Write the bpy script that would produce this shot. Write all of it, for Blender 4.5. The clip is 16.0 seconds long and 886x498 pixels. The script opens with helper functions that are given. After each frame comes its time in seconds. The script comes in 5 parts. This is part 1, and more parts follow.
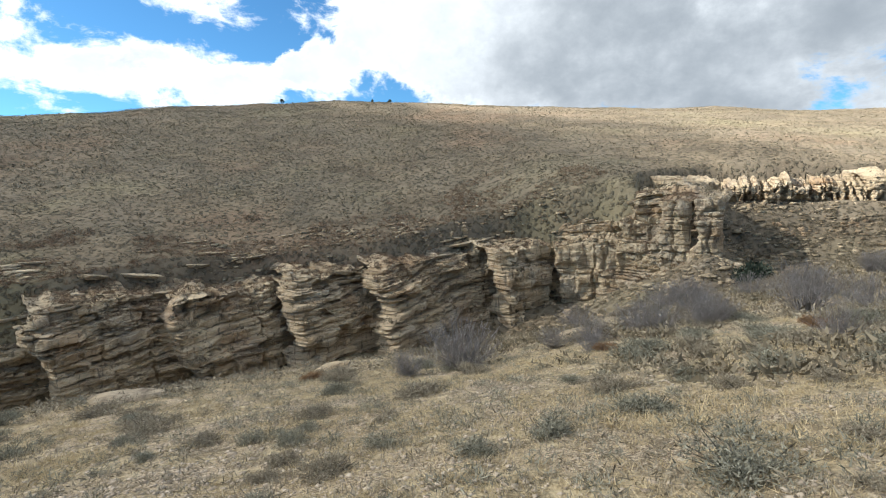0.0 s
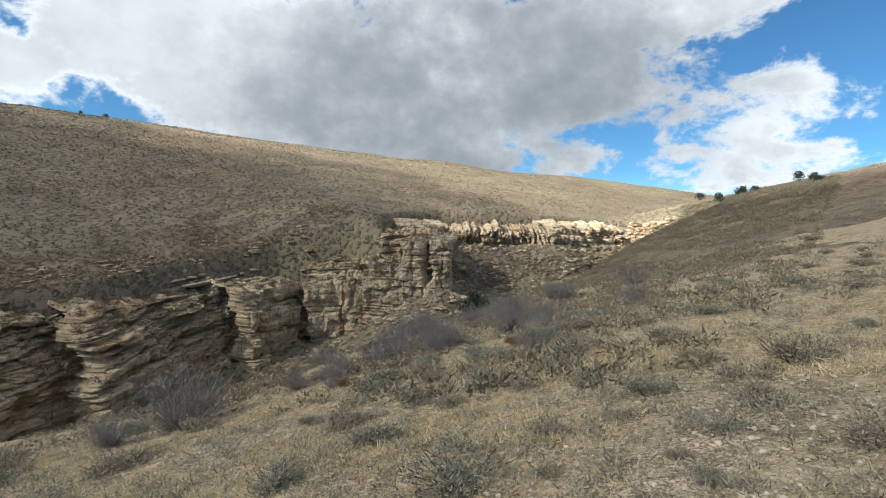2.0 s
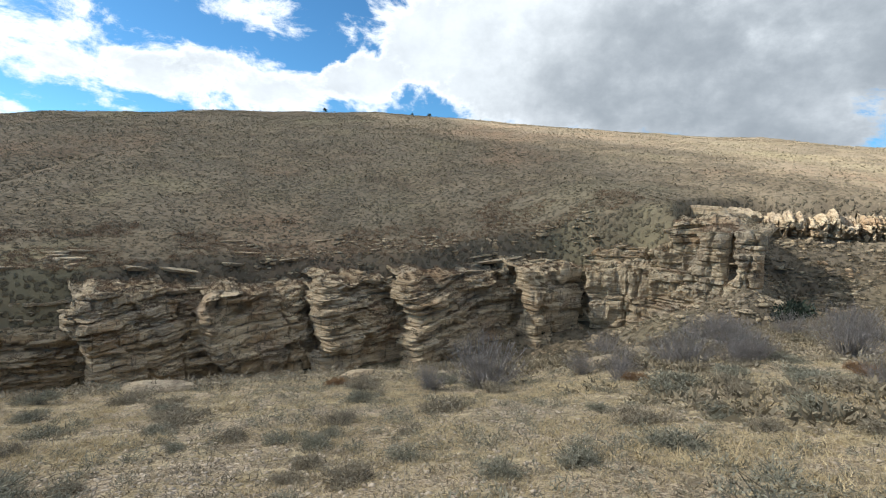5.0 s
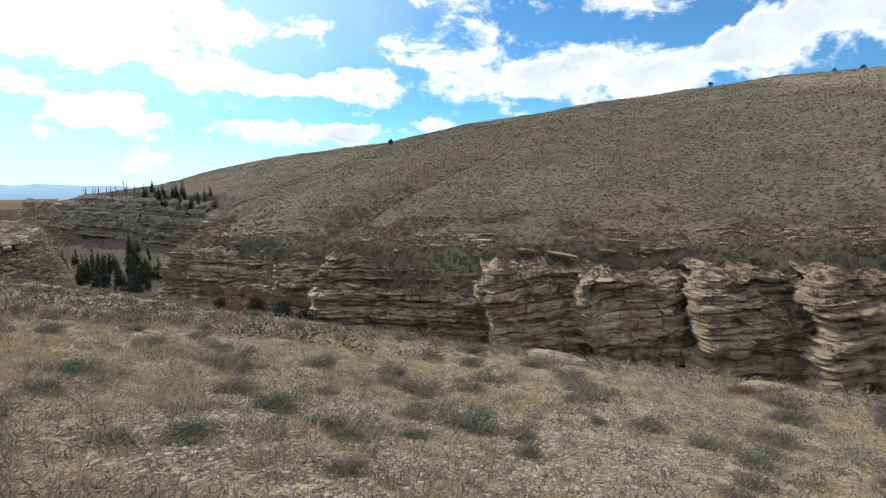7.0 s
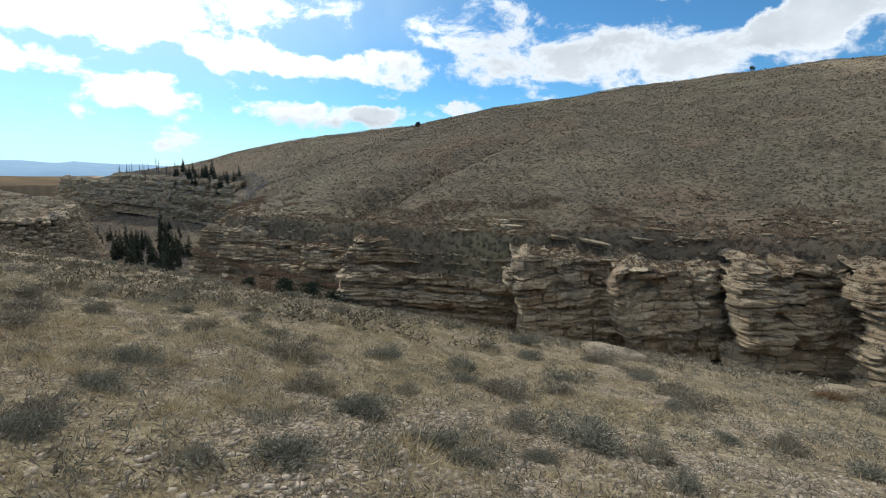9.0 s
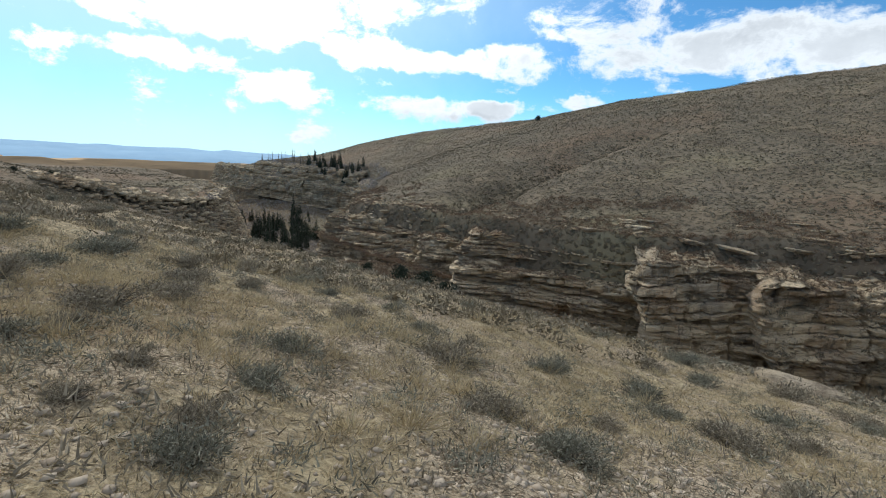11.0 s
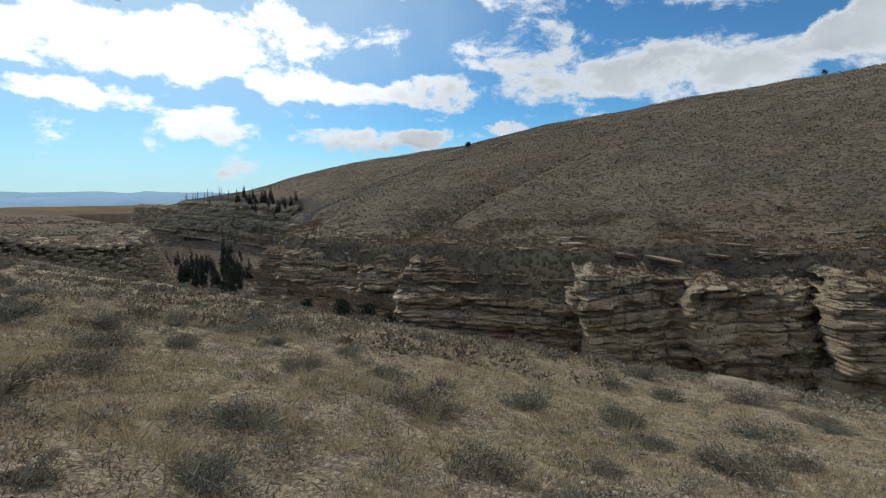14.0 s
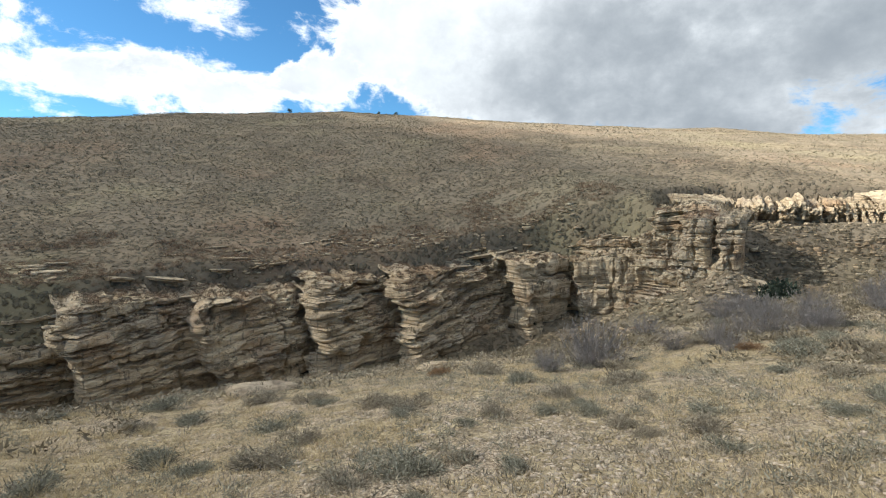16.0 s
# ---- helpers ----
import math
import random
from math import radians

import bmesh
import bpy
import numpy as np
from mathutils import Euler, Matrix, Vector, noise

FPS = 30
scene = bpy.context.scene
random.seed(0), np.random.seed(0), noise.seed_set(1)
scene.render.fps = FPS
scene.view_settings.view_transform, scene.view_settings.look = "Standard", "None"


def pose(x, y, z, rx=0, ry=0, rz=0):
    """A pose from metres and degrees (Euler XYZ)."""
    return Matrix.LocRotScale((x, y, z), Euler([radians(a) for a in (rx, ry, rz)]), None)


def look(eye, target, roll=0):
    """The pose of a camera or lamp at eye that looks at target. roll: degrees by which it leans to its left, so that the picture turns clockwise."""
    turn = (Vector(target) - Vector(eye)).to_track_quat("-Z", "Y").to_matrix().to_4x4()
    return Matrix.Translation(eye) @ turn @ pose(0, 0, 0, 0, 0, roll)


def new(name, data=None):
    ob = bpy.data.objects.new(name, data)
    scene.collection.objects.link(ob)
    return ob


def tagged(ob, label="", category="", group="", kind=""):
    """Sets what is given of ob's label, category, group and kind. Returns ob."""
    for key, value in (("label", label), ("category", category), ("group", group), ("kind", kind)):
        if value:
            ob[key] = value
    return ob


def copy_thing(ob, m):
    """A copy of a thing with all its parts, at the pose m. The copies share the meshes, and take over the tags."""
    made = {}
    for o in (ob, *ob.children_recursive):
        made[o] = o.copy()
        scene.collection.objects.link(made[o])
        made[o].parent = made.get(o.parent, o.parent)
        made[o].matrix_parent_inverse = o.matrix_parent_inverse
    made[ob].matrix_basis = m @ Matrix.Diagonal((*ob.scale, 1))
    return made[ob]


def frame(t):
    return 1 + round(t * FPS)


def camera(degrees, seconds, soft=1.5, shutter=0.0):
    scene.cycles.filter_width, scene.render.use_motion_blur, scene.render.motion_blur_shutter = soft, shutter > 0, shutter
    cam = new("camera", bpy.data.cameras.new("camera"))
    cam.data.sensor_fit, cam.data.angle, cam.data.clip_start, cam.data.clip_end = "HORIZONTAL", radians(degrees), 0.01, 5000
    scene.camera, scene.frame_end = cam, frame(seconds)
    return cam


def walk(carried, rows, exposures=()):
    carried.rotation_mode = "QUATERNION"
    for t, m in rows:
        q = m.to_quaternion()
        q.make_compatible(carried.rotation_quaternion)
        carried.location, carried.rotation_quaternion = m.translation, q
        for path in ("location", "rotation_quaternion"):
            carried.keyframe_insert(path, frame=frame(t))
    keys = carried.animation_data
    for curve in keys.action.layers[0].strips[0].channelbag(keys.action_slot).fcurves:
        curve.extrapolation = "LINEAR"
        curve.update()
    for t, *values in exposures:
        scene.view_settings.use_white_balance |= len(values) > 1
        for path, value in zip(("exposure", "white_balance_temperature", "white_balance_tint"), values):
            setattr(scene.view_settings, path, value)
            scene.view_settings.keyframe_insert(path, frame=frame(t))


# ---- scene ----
from mathutils.bvhtree import BVHTree

cam = camera(84.3, 16.0, soft=1.0)
PATH = [
    (0, (0.00, 0.00, 0.00), (7.401, 18.440, -2.279), -0.91),
    (0.5, (0.12, 0.11, -0.08), (10.035, 17.360, -2.055), -0.68),
    (1, (0.20, 0.09, -0.08), (12.397, 15.871, -1.585), -0.49),
    (1.5, (0.36, 0.09, -0.10), (14.789, 13.913, -1.054), 0.18),
    (2, (0.31, 0.04, -0.10), (15.747, 12.738, -0.798), 1.17),
    (2.5, (0.35, 0.06, -0.10), (15.844, 12.669, -1.085), 1.60),
    (3, (0.35, 0.08, -0.11), (14.861, 13.799, -1.258), 1.74),
    (3.2, (0.28, 0.09, -0.10), (14.168, 14.432, -1.313), 1.68),
    (5.3, (-0.11, -0.01, 0.04), (3.637, 19.530, -1.977), 2.13),
    (5.5, (-0.09, 0.02, 0.05), (1.733, 19.803, -2.262), 1.53),
    (6, (-0.38, 0.01, 0.03), (-2.039, 19.753, -2.693), 0.66),
    (6.5, (-0.74, 0.15, -0.10), (-5.558, 19.361, -2.865), 0.06),
    (7, (-0.97, 0.25, -0.10), (-8.769, 18.483, -2.677), 0.34),
    (7.5, (-1.29, 0.28, -0.10), (-10.426, 17.852, -2.895), 0.40),
    (8, (-1.59, 0.34, -0.07), (-10.272, 18.057, -3.338), 0.95),
    (8.2, (-1.71, 0.39, -0.11), (-10.188, 18.192, -3.474), 1.14),
    (10.3, (-3.58, 1.40, -0.54), (-13.628, 18.436, -3.513), 3.42),
    (10.5, (-3.68, 1.41, -0.58), (-14.324, 18.050, -3.745), 3.47),
    (11, (-4.12, 1.47, -0.67), (-16.414, 16.841, -4.246), 2.81),
    (11.5, (-4.29, 1.57, -0.68), (-17.439, 16.247, -4.085), 1.26),
    (12, (-4.52, 1.59, -0.64), (-18.146, 15.842, -3.989), 0.34),
    (12.5, (-4.63, 1.58, -0.62), (-18.298, 15.774, -4.043), 0.12),
    (13, (-4.62, 1.60, -0.59), (-18.170, 16.004, -3.573), -0.00),
    (13.5, (-4.69, 1.67, -0.62), (-17.543, 16.753, -3.340), -0.18),
    (14, (-4.75, 1.78, -0.66), (-15.147, 18.698, -3.084), -0.23),
    (14.5, (-4.52, 1.86, -0.57), (-10.002, 20.970, -2.778), 0.05),
    (15, (-4.29, 1.65, -0.48), (-3.674, 21.540, -2.502), 0.17),
    (15.5, (-4.19, 1.44, -0.40), (1.195, 20.611, -2.232), 0.32),
    (16, (-4.89, 1.09, -0.31), (2.792, 19.478, -2.052), 0.59),
]
EXPOSURE = [(0, 1.84), (0.5, 1.82), (1.0, 1.66), (2.0, 1.43), (3.2, 1.36), (5.3, 1.75), (6.0, 1.88), (7.0, 1.63), (8.2, 1.34), (10.3, 1.38), (11.0, 1.4), (12.0, 1.22), (13.5, 1.02), (14.3, 0.94), (15.0, 1.32), (16.0, 1.76)]
walk(cam, [(t, look(eye, target, roll)) for t, eye, target, roll in PATH],
     exposures=[(t, e, float(np.interp(t, [0, 6, 12, 14, 15.5], [6350, 6350, 6170, 6200, 6450])), 10) for t, e in EXPOSURE])

# ---- light ----
SUN_AZ, SUN_EL = 66.0, 36.0          # degrees to the left of +y, degrees up
SUN_DIR = Vector((-math.sin(radians(SUN_AZ)) * math.cos(radians(SUN_EL)),
                  math.cos(radians(SUN_AZ)) * math.cos(radians(SUN_EL)), math.sin(radians(SUN_EL))))
sun_data = bpy.data.lights.new("sun", "SUN")
sun_data.energy, sun_data.angle, sun_data.color = 5.0, radians(0.55), (1.0, 0.93, 0.82)
sun = new("sun", sun_data)
sun.matrix_world = look(SUN_DIR * 900, (0, 0, 0))


class Nodes:
    """A short way to write node trees."""

    def __init__(self, tree):
        self.tree = tree
        tree.nodes.clear()

    def add(self, kind, ins=None, **props):
        n = self.tree.nodes.new(kind)
        for key, value in props.items():
            setattr(n, key, value)
        for key, value in (ins or {}).items():
            if isinstance(value, bpy.types.NodeSocket):
                self.tree.links.new(value, n.inputs[key])
            else:
                n.inputs[key].default_value = value
        return n

    def math(self, op, a, b=0.0, c=0.0, clamp=False):
        return self.add("ShaderNodeMath", {0: a, 1: b, 2: c}, operation=op, use_clamp=clamp).outputs[0]

    def vmath(self, op, a, b=(0, 0, 0)):
        n = self.add("ShaderNodeVectorMath", {0: a, 1: b}, operation=op)
        return n.outputs["Value"] if op in ("DOT_PRODUCT", "LENGTH", "DISTANCE") else n.outputs[0]

    def span(self, value, a, b, c=0.0, d=1.0, smooth=True):
        return self.add("ShaderNodeMapRange", {0: value, 1: a, 2: b, 3: c, 4: d},
                        interpolation_type="SMOOTHSTEP" if smooth else "LINEAR").outputs[0]

    def noise(self, vec, scale, detail=4.0, rough=0.55, distort=0.0):
        return self.add("ShaderNodeTexNoise", {"Vector": vec, "Scale": scale, "Detail": detail, "Roughness": rough, "Distortion": distort}).outputs[0]

    def mix(self, f, a, b):
        n = self.add("ShaderNodeMix", data_type="RGBA")
        for key, value in ((0, f), (6, a), (7, b)):
            if isinstance(value, bpy.types.NodeSocket):
                self.tree.links.new(value, n.inputs[key])
            else:
                n.inputs[key].default_value = value if key == 0 else (*value, 1)
        return n.outputs[2]


def aim(az, el):
    a, e = radians(az), radians(el)
    return (-math.sin(a) * math.cos(e), math.cos(a) * math.cos(e), math.sin(e))


def build_world():
    world = bpy.data.worlds.new("sky")
    scene.world = world
    world.use_nodes = True
    n = Nodes(world.node_tree)
    way = n.add("ShaderNodeTexCoord").outputs["Generated"]
    sky = n.add("ShaderNodeTexSky", sky_type="NISHITA", sun_disc=False, sun_elevation=radians(SUN_EL),
                sun_rotation=radians(-SUN_AZ), altitude=2000.0, air_density=1.0, dust_density=0.7, ozone_density=1.6)
    sep = n.add("ShaderNodeSeparateXYZ", {0: way})
    wob = n.add("ShaderNodeTexNoise", {"Vector": way, "Scale": 7.0, "Detail": 5.0, "Roughness": 0.6}).outputs[1]
    bend = n.add("ShaderNodeSeparateXYZ", {0: wob})
    deg = 180 / math.pi
    az = n.math("MULTIPLY", n.math("ARCTAN2", n.math("MULTIPLY", sep.outputs[0], -1.0), sep.outputs[1]), deg)
    el = n.math("MULTIPLY", n.math("ARCSINE", sep.outputs[2]), deg)
    az = n.math("MULTIPLY_ADD", n.math("SUBTRACT", bend.outputs[0], 0.5), 14.0, az)
    el = n.math("MULTIPLY_ADD", n.math("SUBTRACT", bend.outputs[1], 0.5), 5.0, el)

    def blob(a, e, wide, tall, core):
        dx, dy = n.math("MULTIPLY", n.math("SUBTRACT", az, a), 1 / wide), n.math("MULTIPLY", n.math("SUBTRACT", el, e), 1 / tall)
        far = n.math("ADD", n.math("MULTIPLY", dx, dx), n.math("MULTIPLY", dy, dy))
        return n.span(far, 1.9, core, 0.0, 1.0)

    # cloud deck overhead and behind, seen in perspective
    drop = n.math("ADD", n.math("MAXIMUM", sep.outputs[2], 0.0), 0.2)
    deck = n.add("ShaderNodeCombineXYZ", {0: n.math("DIVIDE", sep.outputs[0], drop), 1: n.math("DIVIDE", sep.outputs[1], drop), 2: 0.0}).outputs[0]
    big = n.noise(deck, 1.3, 9.0, 0.6, 0.2)
    fine = n.noise(n.vmath("MULTIPLY", way, (1.0, 1.0, 1.7)), 8.0, 10.0, 0.66, 0.25)
    cover = n.math("ADD", n.math("MULTIPLY", n.math("SUBTRACT", big, 0.5), 0.55), n.math("MULTIPLY", n.math("SUBTRACT", fine, 0.5), 1.75))
    cover = n.math("ADD", cover, n.span(el, 18.0, 36.0, 0.0, 0.45))
    for row in CLOUDS_RIGHT + CLOUDS_LEFT:
        cover = n.math("MULTIPLY_ADD", blob(*row[:4], 0.1), row[4] * 1.15, cover)
    cloud = n.span(cover, 0.11, 0.40)
    thick = n.span(cover, 0.24, 0.60)
    grey = 0.0
    for row in GREYS:
        grey = n.math("MULTIPLY_ADD", blob(*row[:4], 0.0), row[4], grey)
    relief = n.noise(n.vmath("MULTIPLY", way, (1.0, 1.0, 1.6)), 6.0, 8.0, 0.58)
    billow = n.math("MULTIPLY_ADD", n.noise(way, 17.0, 6, 0.6), 0.35, n.math("MULTIPLY", relief, 0.8))
    dense = n.math("MULTIPLY", n.math("ADD", grey, n.math("MULTIPLY", thick, 0.46)), n.span(billow, 0.32, 0.85, 0.15, 1.5, False))
    shade = n.math("SUBTRACT", 1.0, n.math("EXPONENT", n.math("MULTIPLY", dense, -1.15)))
    body = n.mix(shade, (0.88, 0.93, 0.96), (0.22, 0.255, 0.29))
    # the grey underside of the deck that hangs overhead
    # darker on the sun's side, where it is seen against the light
    against = n.span(n.vmath("DOT_PRODUCT", way, tuple(SUN_DIR)), -0.25, 0.75, 0.12, 0.92)
    body = n.mix(n.math("MULTIPLY", n.span(el, 24.0, 44.0), against), body, (0.36, 0.355, 0.35))
    glow = blob(SUN_AZ + 4, SUN_EL - 12, 40, 18, 0.0)
    body = n.mix(n.math("MULTIPLY", glow, 0.8), body, (2.1, 2.05, 1.95))
    air = n.add("ShaderNodeMix", {0: 1.0, 6: sky.outputs[0], 7: (SKY * 0.62, SKY * 1.14, SKY * 1.36, 1)}, data_type="RGBA", blend_type="MULTIPLY").outputs[2]
    # pale air low over the horizon and towards the sun
    air = n.mix(n.span(sep.outputs[2], 0.13, -0.01, 0.0, 0.8), air, (0.62, 0.88, 0.98))
    air = n.mix(n.math("MULTIPLY", glow, 0.5), air, (0.9, 1.1, 1.15))
    both = n.mix(cloud, air, body)
    n.add("ShaderNodeOutputWorld", {0: n.add("ShaderNodeBackground", {0: both, 1: 0.43}).outputs[0]})


SKY = 0.085
# clouds: azimuth, height, half width, half height in degrees, amount
CLOUDS_RIGHT = [(-85.6, 6.7, 4.7, 2.5, 0.3), (-83.3, 15.7, 5.0, 1.2, 0.16), (-80.8, 11.7, 8.4, 4.1, 0.36), (-76.3, 6.3, 5.4, 2.5, 0.3), (-73.9, 23.3, 15.1, 2.8, 0.4),
                (-67.2, 8.5, 2.3, 1.8, 0.2), (-65.9, 18.3, 10.9, 4.9, 0.45), (-47.2, 15.8, 20.6, 8.9, 0.55), (-31.9, 17.5, 13.0, 3.5, 0.4), (-28.5, 13.7, 10.1, 4.8, 0.42),
                (-25.4, 18.6, 14.6, 6.4, 0.45), (-18.1, 17.0, 9.0, 3.8, 0.3), (-9.0, 12.6, 3.8, 2.6, 0.26), (-8.7, 13.6, 2.9, 2.4, 0.3), (0.1, 18.6, 9.9, 2.4, 0.26)]
CLOUDS_LEFT = [(3.7, 11.6, 9.3, 3.2, 0.36), (17.5, 12.0, 6.0, 2.2, 0.24), (24, 15.4, 9.0, 2.2, 0.22), (24.2, 6.9, 2.9, 0.8, 0.24), (32.7, 10.8, 4.2, 1.6, 0.28), (34.2, 6.2, 3.5, 1.1, 0.26),
               (37.8, 5.7, 8.8, 1.5, 0.3), (39.8, 10.2, 4.7, 1.2, 0.25), (48.0, 11.3, 5.6, 1.6, 0.28), (49.2, 15.7, 11.5, 2.4, 0.3), (56.5, 7.0, 4.5, 1.7, 0.3), (65.4, 8.4, 4.9, 1.2, 0.28),
               (65.6, 13.4, 10.2, 2.9, 0.4), (72.5, 9.1, 5.8, 1.0, 0.28), (56.3, 1.5, 3.7, 0.4, 0.12), (83.5, 12.4, 2.2, 1.1, 0.25), (78.3, 14.2, 4.6, 1.8, 0.1)]
GREYS = [(-52.4, 14.5, 26, 11, 0.9), (-62, 21, 24, 9, 0.45), (-43.4, 10.5, 16.0, 7.5, 0.45), (45.5, 16.7, 5.5, 1.5, 0.4), (38.5, 4.8, 7.6, 0.7, 0.3), (-28.2, 10.4, 8.8, 2.4, 0.2), (-80.5, 8.1, 7.2, 2.1, 0.2)]
build_world()

# ---- materials ----


def surface(name, paint, rough=0.9, bump=None, spec=0.06):
    """A node material; paint(n, pos) gives the colour socket, bump(n, pos) a height socket and its depth."""
    mat = bpy.data.materials.new(name)
    mat.use_nodes = True
    n = Nodes(mat.node_tree)
    where = n.add("ShaderNodeNewGeometry").outputs["Position"]
    ins = {"Base Color": paint(n, where), "Roughness": rough, "Specular IOR Level": spec}
    if bump:
        height, depth = bump(n, where)
        ins["Normal"] = n.add("ShaderNodeBump", {"Height": height, "Distance": depth, "Strength": 1.0}).outputs[0]
    shader = n.add("ShaderNodeBsdfPrincipled", ins)
    n.add("ShaderNodeOutputMaterial", {0: shader.outputs[0]})
    return mat


def ground_paint(n, p):
    large = n.noise(p, 0.06, 5, 0.6)
    mid = n.noise(p, 0.55, 6, 0.65)
    small = n.noise(p, 4.5, 8, 0.78)
    grit = n.noise(p, 24.0, 6, 0.8)
    straw = n.mix(n.span(small, 0.38, 0.60), (0.22, 0.178, 0.11), (0.50, 0.425, 0.28))
    soil = n.mix(n.span(grit, 0.42, 0.58), (0.17, 0.133, 0.094), (0.56, 0.475, 0.355))
    c = n.mix(n.span(mid, 0.42, 0.60), straw, soil)
    c = n.mix(n.span(n.noise(p, 1.9, 7, 0.75), 0.50, 0.64, 0.0, 0.75), c, (0.13, 0.108, 0.075))
    c = n.mix(n.span(n.noise(p, 11.0, 7, 0.8), 0.54, 0.63, 0.0, 0.7), c, (0.085, 0.07, 0.05))
    return n.mix(n.span(large, 0.58, 0.72, 0.0, 0.55), c, (0.34, 0.21, 0.115))


def clumps(n, p, scale):
    """Close-set low bushes: how much of one is here, and its random shade."""
    bent = n.vmath("ADD", p, n.vmath("SCALE", n.add("ShaderNodeTexNoise", {"Vector": p, "Scale": scale * 1.7, "Detail": 3.0}).outputs[1]))
    cell = n.add("ShaderNodeTexVoronoi", {"Vector": bent, "Scale": scale})
    shade = n.add("ShaderNodeSeparateXYZ", {0: cell.outputs["Color"]}).outputs[0]
    return n.math("MULTIPLY", n.span(cell.outputs["Distance"], 0.58, 0.25), n.span(shade, 0.08, 0.2)), shade


def hill_paint(n, p):
    large = n.noise(p, 0.018, 5, 0.6)
    mid = n.noise(p, 0.14, 6, 0.65)
    bush, shade = clumps(n, p, 1.15)
    c = n.mix(n.span(mid, 0.35, 0.68), (0.138, 0.114, 0.084), (0.242, 0.20, 0.142))
    c = n.mix(n.span(large, 0.50, 0.66, 0.0, 0.6), c, (0.28, 0.19, 0.13))
    c = n.mix(n.span(large, 0.46, 0.34, 0.0, 0.55), c, (0.30, 0.272, 0.17))
    c = n.mix(n.span(n.noise(p, 2.6, 6, 0.75), 0.55, 0.66, 0.0, 0.6), c, (0.36, 0.305, 0.215))
    c = n.mix(n.span(n.noise(p, 0.05, 4, 0.6), 0.40, 0.62, 0.0, 0.5), c, (0.20, 0.175, 0.135))
    low = n.mix(shade, (0.06, 0.053, 0.041), (0.19, 0.17, 0.122))
    return n.mix(n.math("MULTIPLY", bush, 0.85), c, low)


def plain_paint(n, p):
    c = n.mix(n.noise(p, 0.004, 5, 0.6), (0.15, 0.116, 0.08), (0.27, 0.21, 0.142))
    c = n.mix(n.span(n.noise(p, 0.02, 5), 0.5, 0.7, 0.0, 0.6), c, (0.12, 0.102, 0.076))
    # distance haze put into the colour: the broad valley turns grey-blue far out
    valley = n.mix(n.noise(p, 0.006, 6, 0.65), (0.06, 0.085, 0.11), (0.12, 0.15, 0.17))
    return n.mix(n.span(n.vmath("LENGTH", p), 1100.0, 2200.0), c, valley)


def tilted(n, p):
    """The place with the beds' gentle tilt taken out."""
    x = n.add("ShaderNodeSeparateXYZ", {0: p}).outputs[0]
    return n.vmath("ADD", p, n.add("ShaderNodeCombineXYZ", {0: 0.0, 1: 0.0, 2: n.math("MULTIPLY", x, -0.13)}).outputs[0])


def rock_paint(n, p):
    q = tilted(n, p)
    bands = n.noise(n.vmath("MULTIPLY", q, (0.12, 0.12, 1.5)), 1.0, 6, 0.65)
    blotch = n.noise(p, 0.45, 7, 0.68)
    grain = n.noise(p, 5.0, 7, 0.75)
    streak = n.noise(n.vmath("MULTIPLY", p, (1.6, 1.6, 0.16)), 1.0, 5, 0.6)
    rust = n.noise(p, 0.11, 4, 0.6)
    lam = n.noise(n.vmath("MULTIPLY", q, (0.22, 0.22, 6.0)), 1.0, 5, 0.6, 0.1)
    c = n.mix(n.span(bands, 0.36, 0.62), (0.47, 0.365, 0.24), (0.80, 0.67, 0.475))
    c = n.mix(n.span(rust, 0.53, 0.66, 0.0, 0.55), c, (0.50, 0.32, 0.185))
    c = n.mix(n.span(n.noise(p, 0.16, 5, 0.6), 0.5, 0.68, 0.0, 0.45), c, (0.44, 0.41, 0.36))
    c = n.mix(n.span(blotch, 0.52, 0.66, 0.0, 0.55), c, (0.17, 0.14, 0.11))
    c = n.mix(n.span(streak, 0.56, 0.66, 0.0, 0.65), c, (0.12, 0.10, 0.085))
    c = n.mix(n.span(lam, 0.57, 0.63, 0.0, 0.45), c, (0.12, 0.098, 0.08))
    return n.mix(n.span(grain, 0.46, 0.68, 0.0, 0.5), c, (0.74, 0.655, 0.51))


def rock_bump(n, p):
    h = n.math("ADD", n.noise(n.vmath("MULTIPLY", tilted(n, p), (0.5, 0.5, 4.5)), 1.6, 7, 0.7), n.math("MULTIPLY", n.noise(p, 3.2, 7, 0.75), 0.8))
    return h, 0.6


GROUND = surface("dry_ground", ground_paint, 0.95, lambda n, p: (n.math("ADD", n.noise(p, 9.0, 6, 0.7), n.math("MULTIPLY", n.noise(p, 1.2, 4, 0.6), 1.5)), 0.06))
HILL = surface("hill_ground", hill_paint, 0.95, lambda n, p: (n.math("ADD", n.math("MULTIPLY", n.noise(p, 2.0, 6, 0.7), 0.5), clumps(n, p, 1.15)[0]), 0.3))
PLAIN = surface("hazed_steppe", plain_paint, 1.0, None, 0.0)
ROCK = surface("sandstone", rock_paint, 0.92, rock_bump)


def bush_paint(dark, light):
    def paint(n, p):
        rnd = n.add("ShaderNodeNewGeometry").outputs["Random Per Island"]
        return n.mix(n.math("ADD", n.math("MULTIPLY", rnd, 0.75), n.math("MULTIPLY", n.noise(p, 3.0, 3), 0.3), clamp=True), dark, light)
    return paint


